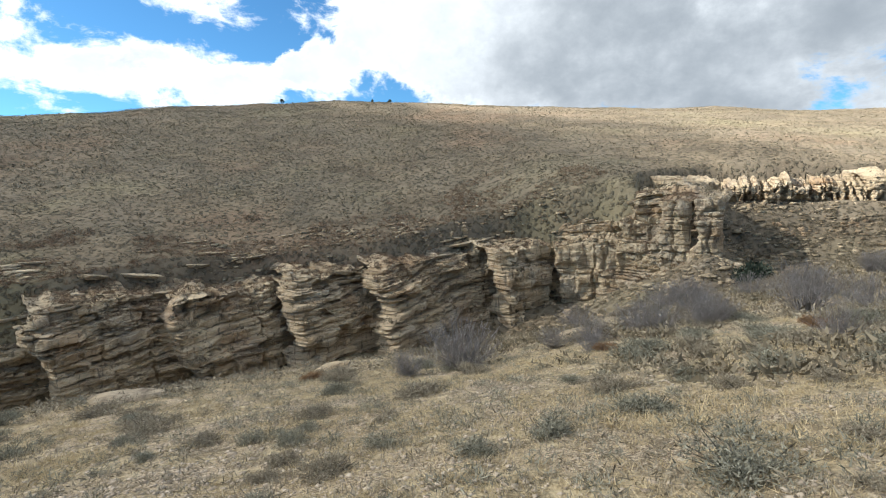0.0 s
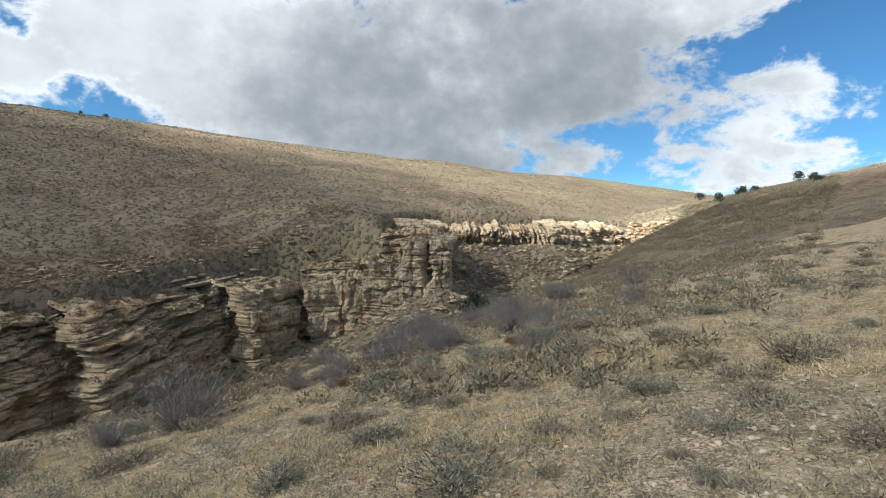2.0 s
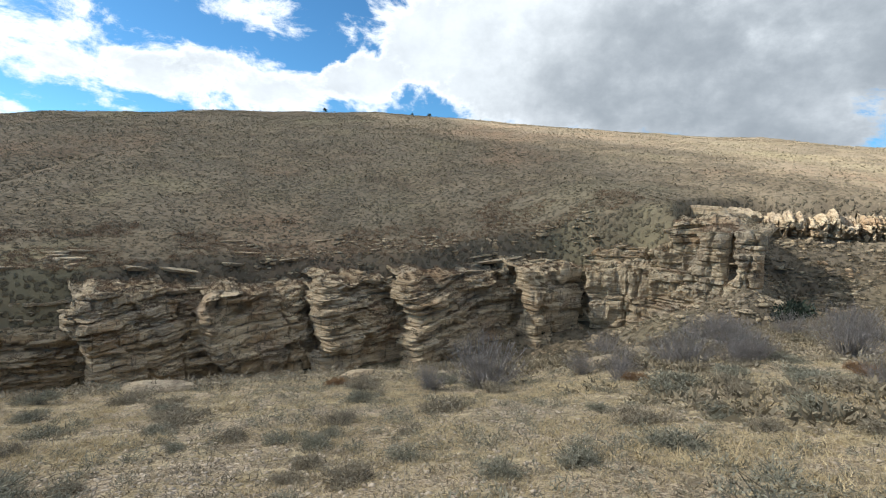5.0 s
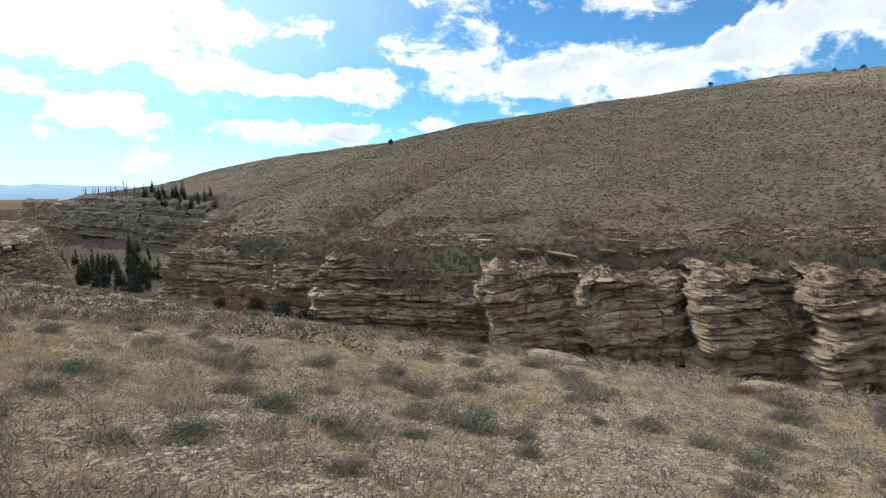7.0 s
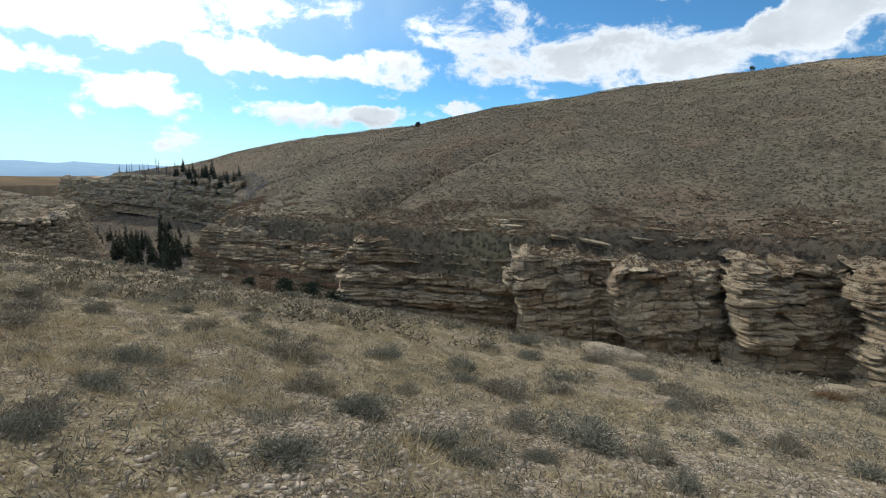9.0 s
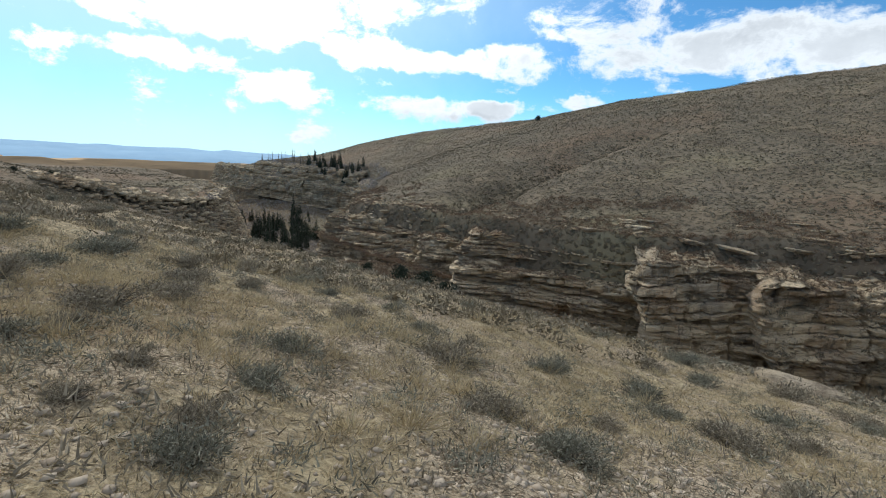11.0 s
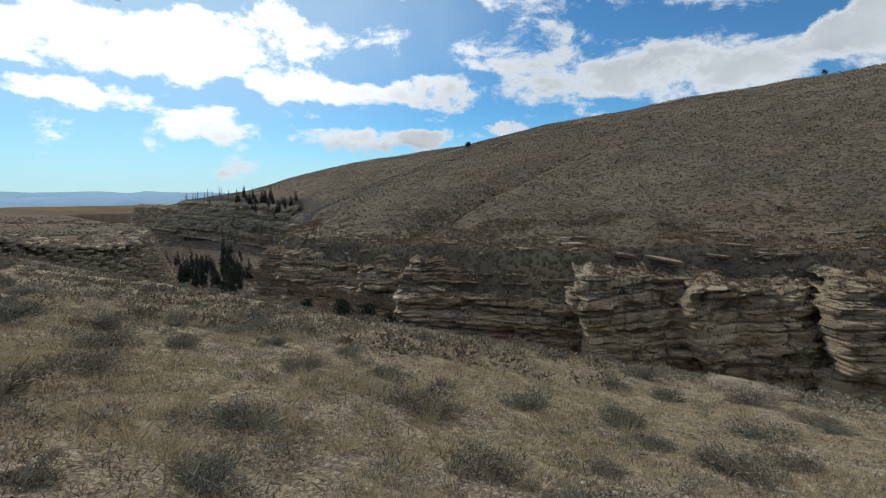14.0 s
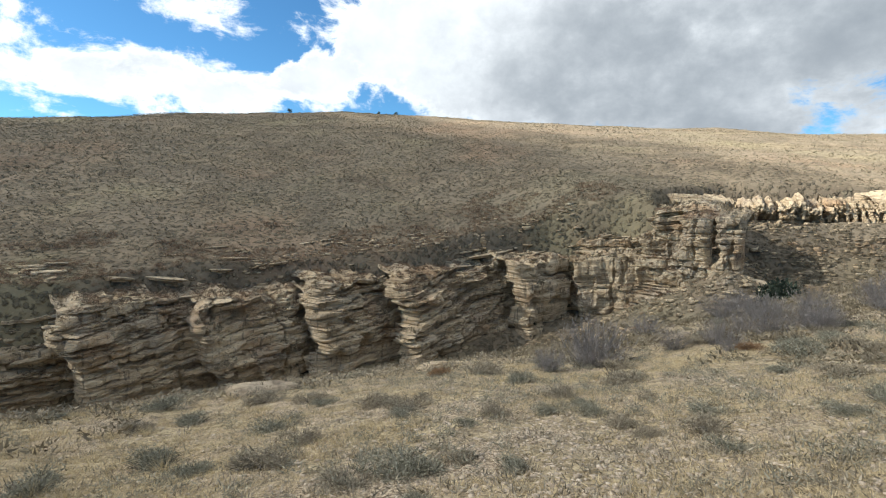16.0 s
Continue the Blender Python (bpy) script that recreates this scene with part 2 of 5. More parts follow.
SAGE = surface("sage_leaf", bush_paint((0.075, 0.073, 0.056), (0.36, 0.355, 0.28)), 0.85)
SCRUB = surface("hill_scrub", bush_paint((0.09, 0.078, 0.057), (0.28, 0.242, 0.172)), 0.9)
CHIPS = surface("stone_chip", bush_paint((0.24, 0.20, 0.155), (0.55, 0.48, 0.39)), 0.9)
TOWN = surface("town_walls", lambda n, p: n.mix(n.noise(p, 0.05, 2), (0.45, 0.46, 0.47), (0.8, 0.8, 0.78)), 0.8)
CONIFER = surface("conifer_needles", bush_paint((0.02, 0.031, 0.024), (0.07, 0.088, 0.065)), 0.8)
BRUSH = surface("rim_brush", bush_paint((0.12, 0.084, 0.058), (0.36, 0.265, 0.185)), 0.9)
RUSTY = surface("rabbitbrush_leaf", bush_paint((0.15, 0.09, 0.055), (0.36, 0.24, 0.14)), 0.9)
SAGE_DRY = surface("dry_sage_leaf", bush_paint((0.105, 0.09, 0.068), (0.42, 0.375, 0.285)), 0.85)
STRAW = surface("straw", bush_paint((0.31, 0.25, 0.15), (0.66, 0.56, 0.365)), 0.9)
BARK = surface("bark", lambda n, p: n.mix(n.noise(p, 12.0, 4), (0.07, 0.06, 0.05), (0.2, 0.18, 0.16)), 0.9)
TWIG = surface("grey_twig", bush_paint((0.11, 0.10, 0.098), (0.50, 0.475, 0.465)), 0.85)


def thin_cloud():
    """Cloud that lets part of the sun through; two sheets of it, its upper and under side, stand before the sun."""
    mat = bpy.data.materials.new("thin_cloud")
    mat.use_nodes = True
    n = Nodes(mat.node_tree)
    p = n.add("ShaderNodeNewGeometry").outputs["Position"]
    white = n.add("ShaderNodeBsdfDiffuse", {0: n.mix(n.noise(p, 0.01, 4), (0.74, 0.74, 0.75), (0.82, 0.82, 0.82))}).outputs[0]
    clear = n.add("ShaderNodeBsdfTransparent").outputs[0]
    n.add("ShaderNodeOutputMaterial", {0: n.add("ShaderNodeMixShader", {0: n.span(n.noise(p, 0.012, 3), 0.3, 0.7, 0.48, 0.62), 1: clear, 2: white}).outputs[0]})
    return mat


CLOUD = thin_cloud()
# the blue of the air between is painted into the far hills' base colour
FAR = surface("far_country_haze", lambda n, p: n.mix(n.noise(n.vmath("MULTIPLY", p, (0.004, 0.004, 0.02)), 1.0, 6, 0.6), (0.07, 0.125, 0.20), (0.13, 0.20, 0.28)), 1.0, None, 0.0)

# ---- shape of the land ----
_tab = np.random.RandomState(7).rand(4096)


def lattice(ix, iy, seed):
    h = (ix.astype(np.int64) * 374761393 + iy.astype(np.int64) * 668265263 + seed * 974634541) & 0x7FFFFFFF
    h = ((h ^ (h >> 13)) * 1274126177) & 0x7FFFFFFF
    return _tab[(h ^ (h >> 16)) & 4095]


def value(x, y, seed=0):
    """Smooth noise from 0 to 1, with cells of one unit."""
    x, y = np.asarray(x, float), np.asarray(y, float)
    ix, iy = np.floor(x), np.floor(y)
    fx, fy = x - ix, y - iy
    fx, fy = fx * fx * (3 - 2 * fx), fy * fy * (3 - 2 * fy)
    a, b = lattice(ix, iy, seed), lattice(ix + 1, iy, seed)
    c, d = lattice(ix, iy + 1, seed), lattice(ix + 1, iy + 1, seed)
    return (a * (1 - fx) + b * fx) * (1 - fy) + (c * (1 - fx) + d * fx) * fy


def fbm(x, y, seed=0, octaves=4):
    """Layered noise about 0."""
    total, amp = 0.0, 1.0
    for k in range(octaves):
        total = total + amp * (value(np.asarray(x) * 2**k, np.asarray(y) * 2**k, seed + k) - 0.5)
        amp *= 0.5
    return total


def step(a, b, x):
    u = np.clip((np.asarray(x, float) - a) / (b - a), 0, 1)
    return u * u * (3 - 2 * u)


# canyon floor: x, y, z from the head of the gully down
FLOOR = [(128, 37, -2.5), (118, 39, -4.5), (87, 42, -8.8), (72, 41, -11.5), (55, 40, -14.5), (38, 50, -21), (20, 60, -27.5), (0, 63, -31),
         (-60, 62, -34), (-118, 66, -37), (-164, 95, -40), (-211, 123, -42), (-300, 142, -46), (-420, 160, -52)]
# foot line of the cliffs: x, y, top z, foot z
RIM = [(132, 34, -1.0, -2.0), (121, 41, 1.2, -3.0), (108, 46, 2.4, -3.5), (99, 48, 2.6, -3.0), (92, 56, 0.8, -3.5), (83, 64, 2.0, -3.0), (72, 64, 1.5, -5), (63.5, 54, -1.5, -9.5),
       (61, 49.5, -1.6, -10), (58, 55, -3.0, -13), (57, 61, -5.5, -16), (54, 69, -8.5, -20), (47, 75, -9.0, -22), (41, 77, -7.5, -23), (21, 76, -10.5, -26.5), (7, 80, -13, -28),
       (-10, 80, -14.5, -29.5), (-25, 74, -14, -30), (-45, 72, -13.5, -28), (-62, 74, -13.5, -25), (-90, 79, -14, -26), (-121, 87, -15, -32),
       (-128, 100, -14, -34), (-160, 140, -13, -34), (-200, 170, -10, -33), (-260, 180, -9, -32), (-335, 190, -9, -36), (-430, 205, -20, -50)]
CREST = [(-420, -8), (-382, -3), (-303, 2), (-284, 10.7), (-226, 19), (-143, 26.5), (-96, 34.5), (-45, 39.5), (20, 46), (47, 48.5), (95, 49.5), (156, 50),
         (251, 53), (410, 54), (603, 61), (900, 70)]


def inside(poly, x, y):
    """Whether places lie inside a closed outline."""
    hit = np.zeros(np.shape(x), bool)
    for (ax, ay), (bx, by) in zip(poly, poly[1:] + poly[:1]):
        if ay != by:
            hit ^= ((ay > y) != (by > y)) & (x < (bx - ax) * (y - ay) / (by - ay) + ax)
    return hit


def along(line, x, y):
    """Nearest place on a line: distance (positive on the far side of the canyon) and the line's other columns there."""
    x, y = np.asarray(x, float), np.asarray(y, float)
    best, vals = np.full(x.shape, 1e9), [np.zeros(x.shape) for _ in line[0][2:]]
    for a, b in zip(line, line[1:]):
        dx, dy = b[0] - a[0], b[1] - a[1]
        u = np.clip(((x - a[0]) * dx + (y - a[1]) * dy) / (dx * dx + dy * dy), 0, 1)
        d = np.hypot(x - a[0] - u * dx, y - a[1] - u * dy)
        near = d < best
        best = np.where(near, d, best)
        for k, v in enumerate(vals):
            vals[k] = np.where(near, a[2 + k] + u * (b[2 + k] - a[2 + k]), v)
    outline = [(9000, line[0][1])] + [p[:2] for p in line] + [(-9000, line[-1][1] + 40), (-9000, 9000), (9000, 9000)]
    return (np.where(inside(outline, x, y), best, -best), *vals)


def near_bank(x, y):
    up = np.maximum(y, 0)
    lip = 26 - 5 * step(0, -25, x) + 45 * step(85, 128, x)
    z = -1.6 - 0.279 * y - 0.0005 * up**2 - 0.015 * np.maximum(y - lip, 0) ** 2 + 0.12 * up * step(85, 130, x)
    z = np.maximum(z, -60)
    z = z + 22.5 * (1 - np.exp(-0.0016 * np.maximum(x - 5, 0) ** 2 / 22.5))
    mesa = -2.9 - 0.19 * np.minimum(y, 62) - 0.02 * np.maximum(y - 62, 0) + 1.5 * fbm(x / 40, y / 40, 3)
    west = np.maximum(-x - 8, 0)
    z = z + 0.012 * west - 0.00016 * np.minimum(west, 60) ** 2 - 0.03 * np.clip(west - 60, 0, 60)
    z = z + (mesa - z) * step(-100, -150, x) - 7 * np.exp(-((x + 104) / 14) ** 2) * step(90, 40, y)
    behind = np.maximum(-y - 15, 0)
    return z - behind**2 * 0.0022 * (behind < 60) - (behind >= 60) * (7.9 + (behind - 60) * 0.264)


# where the hill begins, as seen along x: x, y, z
HILL_FOOT = [(-900, 260, -30), (-430, 205, -20), (-335, 190, -9), (-260, 180, -9), (-200, 170, -10), (-160, 140, -13), (-124, 94, -15), (-90, 80, -14), (-62, 75, -13.5), (-25, 76, -13.5),
             (0, 81, -13.5), (21, 79, -11), (41, 78, -7.5), (54, 72, -6), (58, 63, -4), (62, 55, -2), (66, 57, -0.5), (72, 63, 1.0), (83, 64, 1.8), (92, 56, 1.5), (99, 50, 2.5), (121, 42, 1.2), (150, 30, 3), (300, 0, 14), (900, -80, 20)]
_fx = np.linspace(-900, 900, 3601)
_soft = np.exp(-(np.arange(-30, 31) / 12.0) ** 2)
FOOT_Y, FOOT_Z, TOP_Z = (np.convolve(np.pad(np.interp(_fx, [p[0] for p in t], [p[k] for p in t]), 30, mode="edge"), _soft / _soft.sum(), "valid")
                         for t, k in ((HILL_FOOT, 1), (HILL_FOOT, 2), (CREST, 1)))


_wide = np.exp(-(np.arange(-180, 181) / 75.0) ** 2)
SMOOTH_Y, SMOOTH_Z = (np.convolve(np.pad(line, 180, mode="edge"), _wide / _wide.sum(), "valid") for line in (FOOT_Y, FOOT_Z))
# the gully in the hillside: y, x
GULLY = [(80, -68), (88, -68), (101, -69.5), (118, -65.5), (138, -61), (159, -47), (185, -33)]


def rise(y, fy, fz, crest):
    u = np.clip((y - fy) / (262 - fy), -0.1, 2.2)
    return fz + (crest - fz) * np.where(u < 1, 0.80 * u + 0.20 * np.sin(np.clip(u, 0, 1) * math.pi / 2), 1 - 0.3 * (u - 1) ** 2)


def hill(x, y):
    fy, fz, crest = np.interp(x, _fx, FOOT_Y), np.interp(x, _fx, FOOT_Z), np.interp(x, _fx, TOP_Z)
    rough = rise(y, fy, fz, crest)
    broad = rise(y, np.interp(x, _fx, SMOOTH_Y), np.interp(x, _fx, SMOOTH_Z), crest)
    z = rough + (broad - rough) * step(2, 55, y - fy)
    gx = x - np.interp(y, [p[0] for p in GULLY], [p[1] for p in GULLY]) + 3 * fbm(y / 9, y * 0, 77)
    return z - 5.4 * np.exp(-(gx / np.where(gx < 0, 11.0, 6.5)) ** 2) * step(80, 98, y) * step(182, 135, y)


def land(x, y):
    x, y = np.asarray(x, float), np.asarray(y, float)
    dc, fz = along(FLOOR, x, y)
    e, top, foot = along(RIM, x, y)
    near = near_bank(x, y)
    wall = fz + (0.72 + 2.5 * step(-135, -165, x)) * np.maximum(np.abs(dc) - 3.5, 0)
    bank = np.minimum(near, wall)
    talus = np.maximum(foot + 0.5 * np.minimum(e, 0) + 0.6, fz - 0.3)
    low = np.where(dc > 0, np.minimum(talus, wall + 6), bank)
    high = hill(x, y)
    z = low + (high - low) * step(6.0, 9.0, e)
    # the shoulder past the gully head, without a cliff
    open_side = near + (np.maximum(high, near) - near) * step(20, 75, y)
    z = z + (open_side - z) * step(122, 138, x)
    # the plain beyond
    far = np.hypot(x, y)
    plain = -16 - far * 0.0125 + 15 * fbm(x / 300, y / 300, 11) - (100 + 0.02 * np.maximum(far - 1000, 0)) * step(1000, 1700, far)
    z = z + (np.minimum(plain, z) - z) * step(-330, -560, x)
    return z + (plain - z) * step(700, 1300, far) * step(300, -100, x)


def rough_land(x, y):
    far = np.hypot(x, y)
    z = land(x, y)
    z = z + 0.10 * fbm(x / 1.3, y / 1.3, 21) * step(60, 20, far) + 0.35 * fbm(x / 6, y / 6, 31) * step(3, 9, far)
    return z + 1.6 * fbm(x / 38, y / 38, 41) * step(85, 140, far) * step(900, 500, far)


def part(name, bm, material, parent, label=""):
    mesh = bpy.data.meshes.new(name)
    bm.to_mesh(mesh)
    bm.free()
    mesh.materials.append(material)
    ob = new(name, mesh)
    ob.parent = parent
    return tagged(ob, label)


def sheet(name, verts, faces, material, parent=None, smooth=True):
    mesh = bpy.data.meshes.new(name)
    mesh.from_pydata([tuple(map(float, v)) for v in verts] if not isinstance(verts, np.ndarray) else verts.tolist(), [], faces.tolist() if isinstance(faces, np.ndarray) else faces)
    mesh.materials.append(material)
    if smooth:
        mesh.polygons.foreach_set("use_smooth", [True] * len(mesh.polygons))
    ob = new(name, mesh)
    ob.parent = parent
    return ob


def grid_faces(rows, cols):
    i = np.arange(rows - 1)[:, None] * cols + np.arange(cols - 1)[None, :]
    return np.stack([i, i + 1, i + cols + 1, i + cols], -1).reshape(-1, 4)


def build_ground():
    az = np.concatenate([np.arange(-100, 100, 0.42), np.arange(100, 261, 4.0)])
    r = np.concatenate([np.geomspace(0.02, 30, 120), np.geomspace(30, 140, 150)[1:], np.geomspace(140, 4900, 110)[1:]])
    a = np.radians(az)[None, :]
    x, y = -2 - r[:, None] * np.sin(a), 0.5 + r[:, None] * np.cos(a)
    z = rough_land(x, y)
    verts = np.stack([x, y, z], -1).reshape(-1, 3)
    faces = grid_faces(len(r), len(az))
    ob = sheet("ground", verts, faces, GROUND)
    ob.data.materials.append(HILL)
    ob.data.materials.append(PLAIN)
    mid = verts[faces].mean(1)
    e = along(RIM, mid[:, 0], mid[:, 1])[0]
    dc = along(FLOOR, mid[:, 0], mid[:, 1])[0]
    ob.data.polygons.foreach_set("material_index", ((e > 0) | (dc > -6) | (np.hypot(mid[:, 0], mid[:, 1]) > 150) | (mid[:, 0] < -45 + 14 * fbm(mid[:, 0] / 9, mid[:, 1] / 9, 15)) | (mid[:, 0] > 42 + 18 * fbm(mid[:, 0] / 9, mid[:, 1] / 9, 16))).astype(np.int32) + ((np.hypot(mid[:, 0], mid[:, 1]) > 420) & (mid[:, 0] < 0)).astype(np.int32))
    return tagged(ob, "dry grassy slope, canyon floor and sagebrush hill", "ground", kind="structure")


build_ground()


def build_cloud():
    """The cloud that stands before the sun; its edge lets the light through to the hills past the gully."""
    high, n = 620.0, 180
    shift = SUN_DIR * (high / SUN_DIR.z)
    rim = [(20, 560, 30), (36, 262, 46), (52, 217, 38.5), (72, 170, 28), (93, 136, 21), (94, 96, 13), (90, 77, 7), (88, 68, 3), (95, 54, 0), (112, 42, 0), (134, 31, 9), (130, 17, 9), (118, 2, 9), (150, -60, 10),
           (240, -320, 0), (-260, -360, 0), (-900, -340, -20), (-985, 100, -25), (-985, 540, -25), (-600, 332, -20), (-430, 228, -12), (-320, 250, 2), (-330, 560, 0)]
    edge = [(x - SUN_DIR.x / SUN_DIR.z * z, y - SUN_DIR.y / SUN_DIR.z * z) for x, y, z in rim]
    xs, ys = np.meshgrid(np.linspace(-1000, 300, n), np.linspace(-400, 620, n))
    keep = inside([tuple(p) for p in edge], xs + 12 * fbm(xs / 30, ys / 30, 71), ys + 12 * fbm(xs / 30, ys / 30, 75))
    verts, faces, index = [], [], {}
    for side in (0, 1):
        for j in range(n):
            for i in range(n):
                lump = 26 * float(value(xs[j, i] / 70, ys[j, i] / 70, 81)) + 14 * float(value(xs[j, i] / 28, ys[j, i] / 28, 82))
                index[side, j, i] = len(verts)
                verts.append((xs[j, i] + shift.x, ys[j, i] + shift.y, high + (lump if side else -0.4 * lump)))
    full = keep[:-1, :-1] & keep[1:, :-1] & keep[:-1, 1:] & keep[1:, 1:]
    for j in range(n - 1):
        for i in range(n - 1):
            if full[j, i]:
                for side in (0, 1):
                    q = [index[side, j, i], index[side, j, i + 1], index[side, j + 1, i + 1], index[side, j + 1, i]]
                    faces.append(q if side else q[::-1])
    ob = sheet("cloud", verts, faces, CLOUD)
    return tagged(ob, "broad grey cloud drifting before the sun", "cloud", kind="structure")


build_cloud()


# ---- cliffs ----
def buttress(parent, name, a, b, top, foot, dip=0.0, lean=0.0, seed=0, thin=0.55, deep=1.0, back=6.0, cut=0.0, joints=6.0, waist=0.0, worn=3.2, cap=1.0, columns=0.0, stair=0.5, massive=False):
    """A block of layered sandstone between two points of the cliff foot, with rounded ends and weathered beds.
    massive: smooth below, thin-bedded above; stair: the share of its height from which the beds step back by worn; lean: how far the top hangs over the foot; cut: by how much the foot of its first end is eaten away."""
    rnd = np.random.RandomState(seed)
    a, b = np.array(a, float), np.array(b, float)
    length = np.hypot(*(b - a))
    tang = (b - a) / length
    out = np.array([tang[1], -tang[0]])
    ns, nv = max(24, int(length / 0.2)), max(24, int((top - foot + 1.5) / 0.125))
    s = np.linspace(0, 1, ns)
    zed = np.linspace(foot - 1.5, top, nv)
    U, Z = np.meshgrid(s, zed)
    v = (Z - foot) / (top - foot)
    begin = cut * np.clip(1 - v, 0, 1) ** 1.3 + 1.7 * fbm(Z / 2.6, Z * 0 + 1.7, seed + 31) + 0.5 * fbm(Z / 0.5, Z * 0 + 0.4, seed + 32) + waist * np.exp(-((v - 0.55) / 0.12) ** 2) + (1.8 if length > 14 else 0.0) * step(0.78, 1.0, v)
    S = begin + U * (length - begin)
    turn = min(0.42, 1.5 / length)
    edge = np.maximum(np.clip(turn - U, 0, 1), (0.6 if length > 9 else 1.0) * np.clip(U - 1 + turn, 0, 1)) / turn
    plan = -0.55 * back * (1 - np.sqrt(np.maximum(1 - edge**2.6, 0)))
    # beds
    bed_z = foot - 40 + np.cumsum(np.where(rnd.rand(160) < 0.36, rnd.uniform(0.9, 2.4, 160), rnd.uniform(0.2, 0.6, 160)) * thin * 1.3)
    lev = Z - dip * S + 0.4 * fbm(S / 11, Z / 12, seed + 5)
    k = np.clip(np.searchsorted(bed_z, lev) - 1, 0, 158)
    wide = bed_z[k + 1] - bed_z[k]
    u = (lev - bed_z[k]) / wide
    proud = (rnd.normal(0, 0.36, 160) + np.repeat(rnd.normal(0, 0.7, 40), 4)) * deep
    calm = 0.4 + 0.6 * step(0.36, 0.5, v + 0.25 * fbm(S / 6, S * 0 + 0.7, seed + 44)) if massive else 1.0
    along_bed = value(S / 3.1 + k * 5.7, k * 1.3, seed + 8)
    prof = proud[k] * (0.5 + along_bed) + 0.34 * deep * np.sqrt(wide) * (np.maximum(1 - np.abs(2 * u - 1) ** 9.0, 0) ** 0.5 - 0.7)
    prof = prof * calm
    # open seams between beds
    seam = np.exp(-(np.minimum(u, 1 - u) * wide / 0.09) ** 2)
    prof = prof - 1.3 * deep * calm * seam * step(0.2, 0.6, value(S / 5.0 + k * 3.3, k * 2.1, seed + 6))
    prof = prof + 1.6 * deep * fbm(S / 5.0, lev / 3.5, seed + 9) + 0.7 * fbm(S / 1.1 + k * 7.3, lev / 1.6, seed + 13) + 1.3 * (value(np.floor(S / 1.7 + k * 0.37 + 0.5 * fbm(S / 2, S * 0, seed + 15)) * 3.1, k * 2.7, seed + 14) - 0.5) * deep
    # slanting cracks and inner beds
    slant = lev + 0.3 * S + 0.8 * fbm(S / 4, Z / 4, seed + 25)
    near_crack = np.abs(slant / 2.3 - np.round(slant / 2.3)) * 2.3
    prof = prof - 0.55 * deep * np.exp(-(near_crack / 0.1) ** 2) * step(0.45, 0.7, value(S / 3.3 + 4.0, Z / 2.6, seed + 26))
    # blocks that broke away
    gone = value(S / 2.6 + 11.0, lev / 1.9 + 3.0, seed + 19)
    prof = prof - 1.1 * deep * step(0.62, 0.66, gone)
    # upright joints
    for j in range(max(1, int(length / joints))):
        at = rnd.uniform(1.2, max(1.3, length - 1.2))
        gap = np.exp(-((S - at - 0.9 * fbm(Z / 2.5, Z * 0 + j, seed)) / 0.16) ** 2)
        prof = prof - 1.3 * deep * gap * step(0.3, 0.5, value(Z / 4, Z * 0 + j * 3.1, seed + 2))
    if columns:
        place = S / columns + 0.7 * fbm(Z / 1.6, S / 2.0, seed + 51) + 1.6 * fbm(S / 3.0, S * 0, seed + 52)
        cell = np.floor(place)
        side = np.minimum(place - cell, 1 - place + cell)
        tier = np.floor(v * 3.3 + 1.7 * value(cell * 2.3 + 0.5, cell * 0 + 4.5, seed + 55))
        prof = 0.8 * prof + 1.9 * (value(cell * 3.7 + 0.5, tier * 5.3 + 0.5, seed + 53) - 0.5) - 1.7 * np.exp(-(side / 0.14) ** 2) * step(0.3, 0.6, value(cell * 1.7, Z / 2.0, seed + 56))
    # the upper beds step back, ledge over ledge
    bed_v = (bed_z[k] + 0.5 * wide + dip * S - foot) / (top - foot) + 0.22 * fbm(S / 4.5, S * 0 + 0.3, seed + 41)
    back_off = np.clip((bed_v - stair) / (1.05 - stair), 0, 1) ** 1.2 * (0.75 + 0.5 * value(S / 5.0 + k * 2.9, k * 1.9, seed + 42))
    off = plan + prof + lean * (np.minimum(v, 0.75) - 0.5) * 4 - worn * back_off
    px = a[0] + tang[0] * S + out[0] * off
    py = a[1] + tang[1] * S + out[1] * off
    pz = Z + (1.3 * fbm(S / 6, S * 0 + 3.3, seed + 17) + 0.7 * (value(np.floor(S / 1.9), S * 0, seed + 43) - 0.6)) * step(0.72, 1.0, v) * min(1.0, worn / 1.8)
    if columns:
        pz = pz + 1.9 * (value(cell * 5.1 + 0.5, cell * 0 + 2.5, seed + 54) - 0.75) * step(0.45, 0.9, v)
    verts = np.stack([px, py, pz], -1)
    caps = [verts]
    for d, up in ((1.2, 0.15), (3.0, 0.5), (6.0, 0.9), (9.5, 1.4), (14.0, -0.5)):
        row = verts[-1:].copy()
        row[0, :, 0] -= out[0] * d * cap
        row[0, :, 1] -= out[1] * d * cap
        row[0, :, 2] += up + 1.0 * fbm(s * length / 1.5, s * 0 + d, seed + 23)
        caps.append(row)
    verts = np.concatenate(caps, 0)
    return sheet(name, verts.reshape(-1, 3), grid_faces(verts.shape[0], ns), ROCK, parent, smooth=False)


# how far the upper beds of each buttress step back, and from which share of its height
WORN = [5.0, 5.0, 5.0, 6.0, 5.0, 5.0, 4.5, 5.5, 2.4, 1.6, 1.6, 0.9, 0.9, 2.0, 1.5, 1.5, 1.2, 5.0, 5.0, 5.0, 5.0]
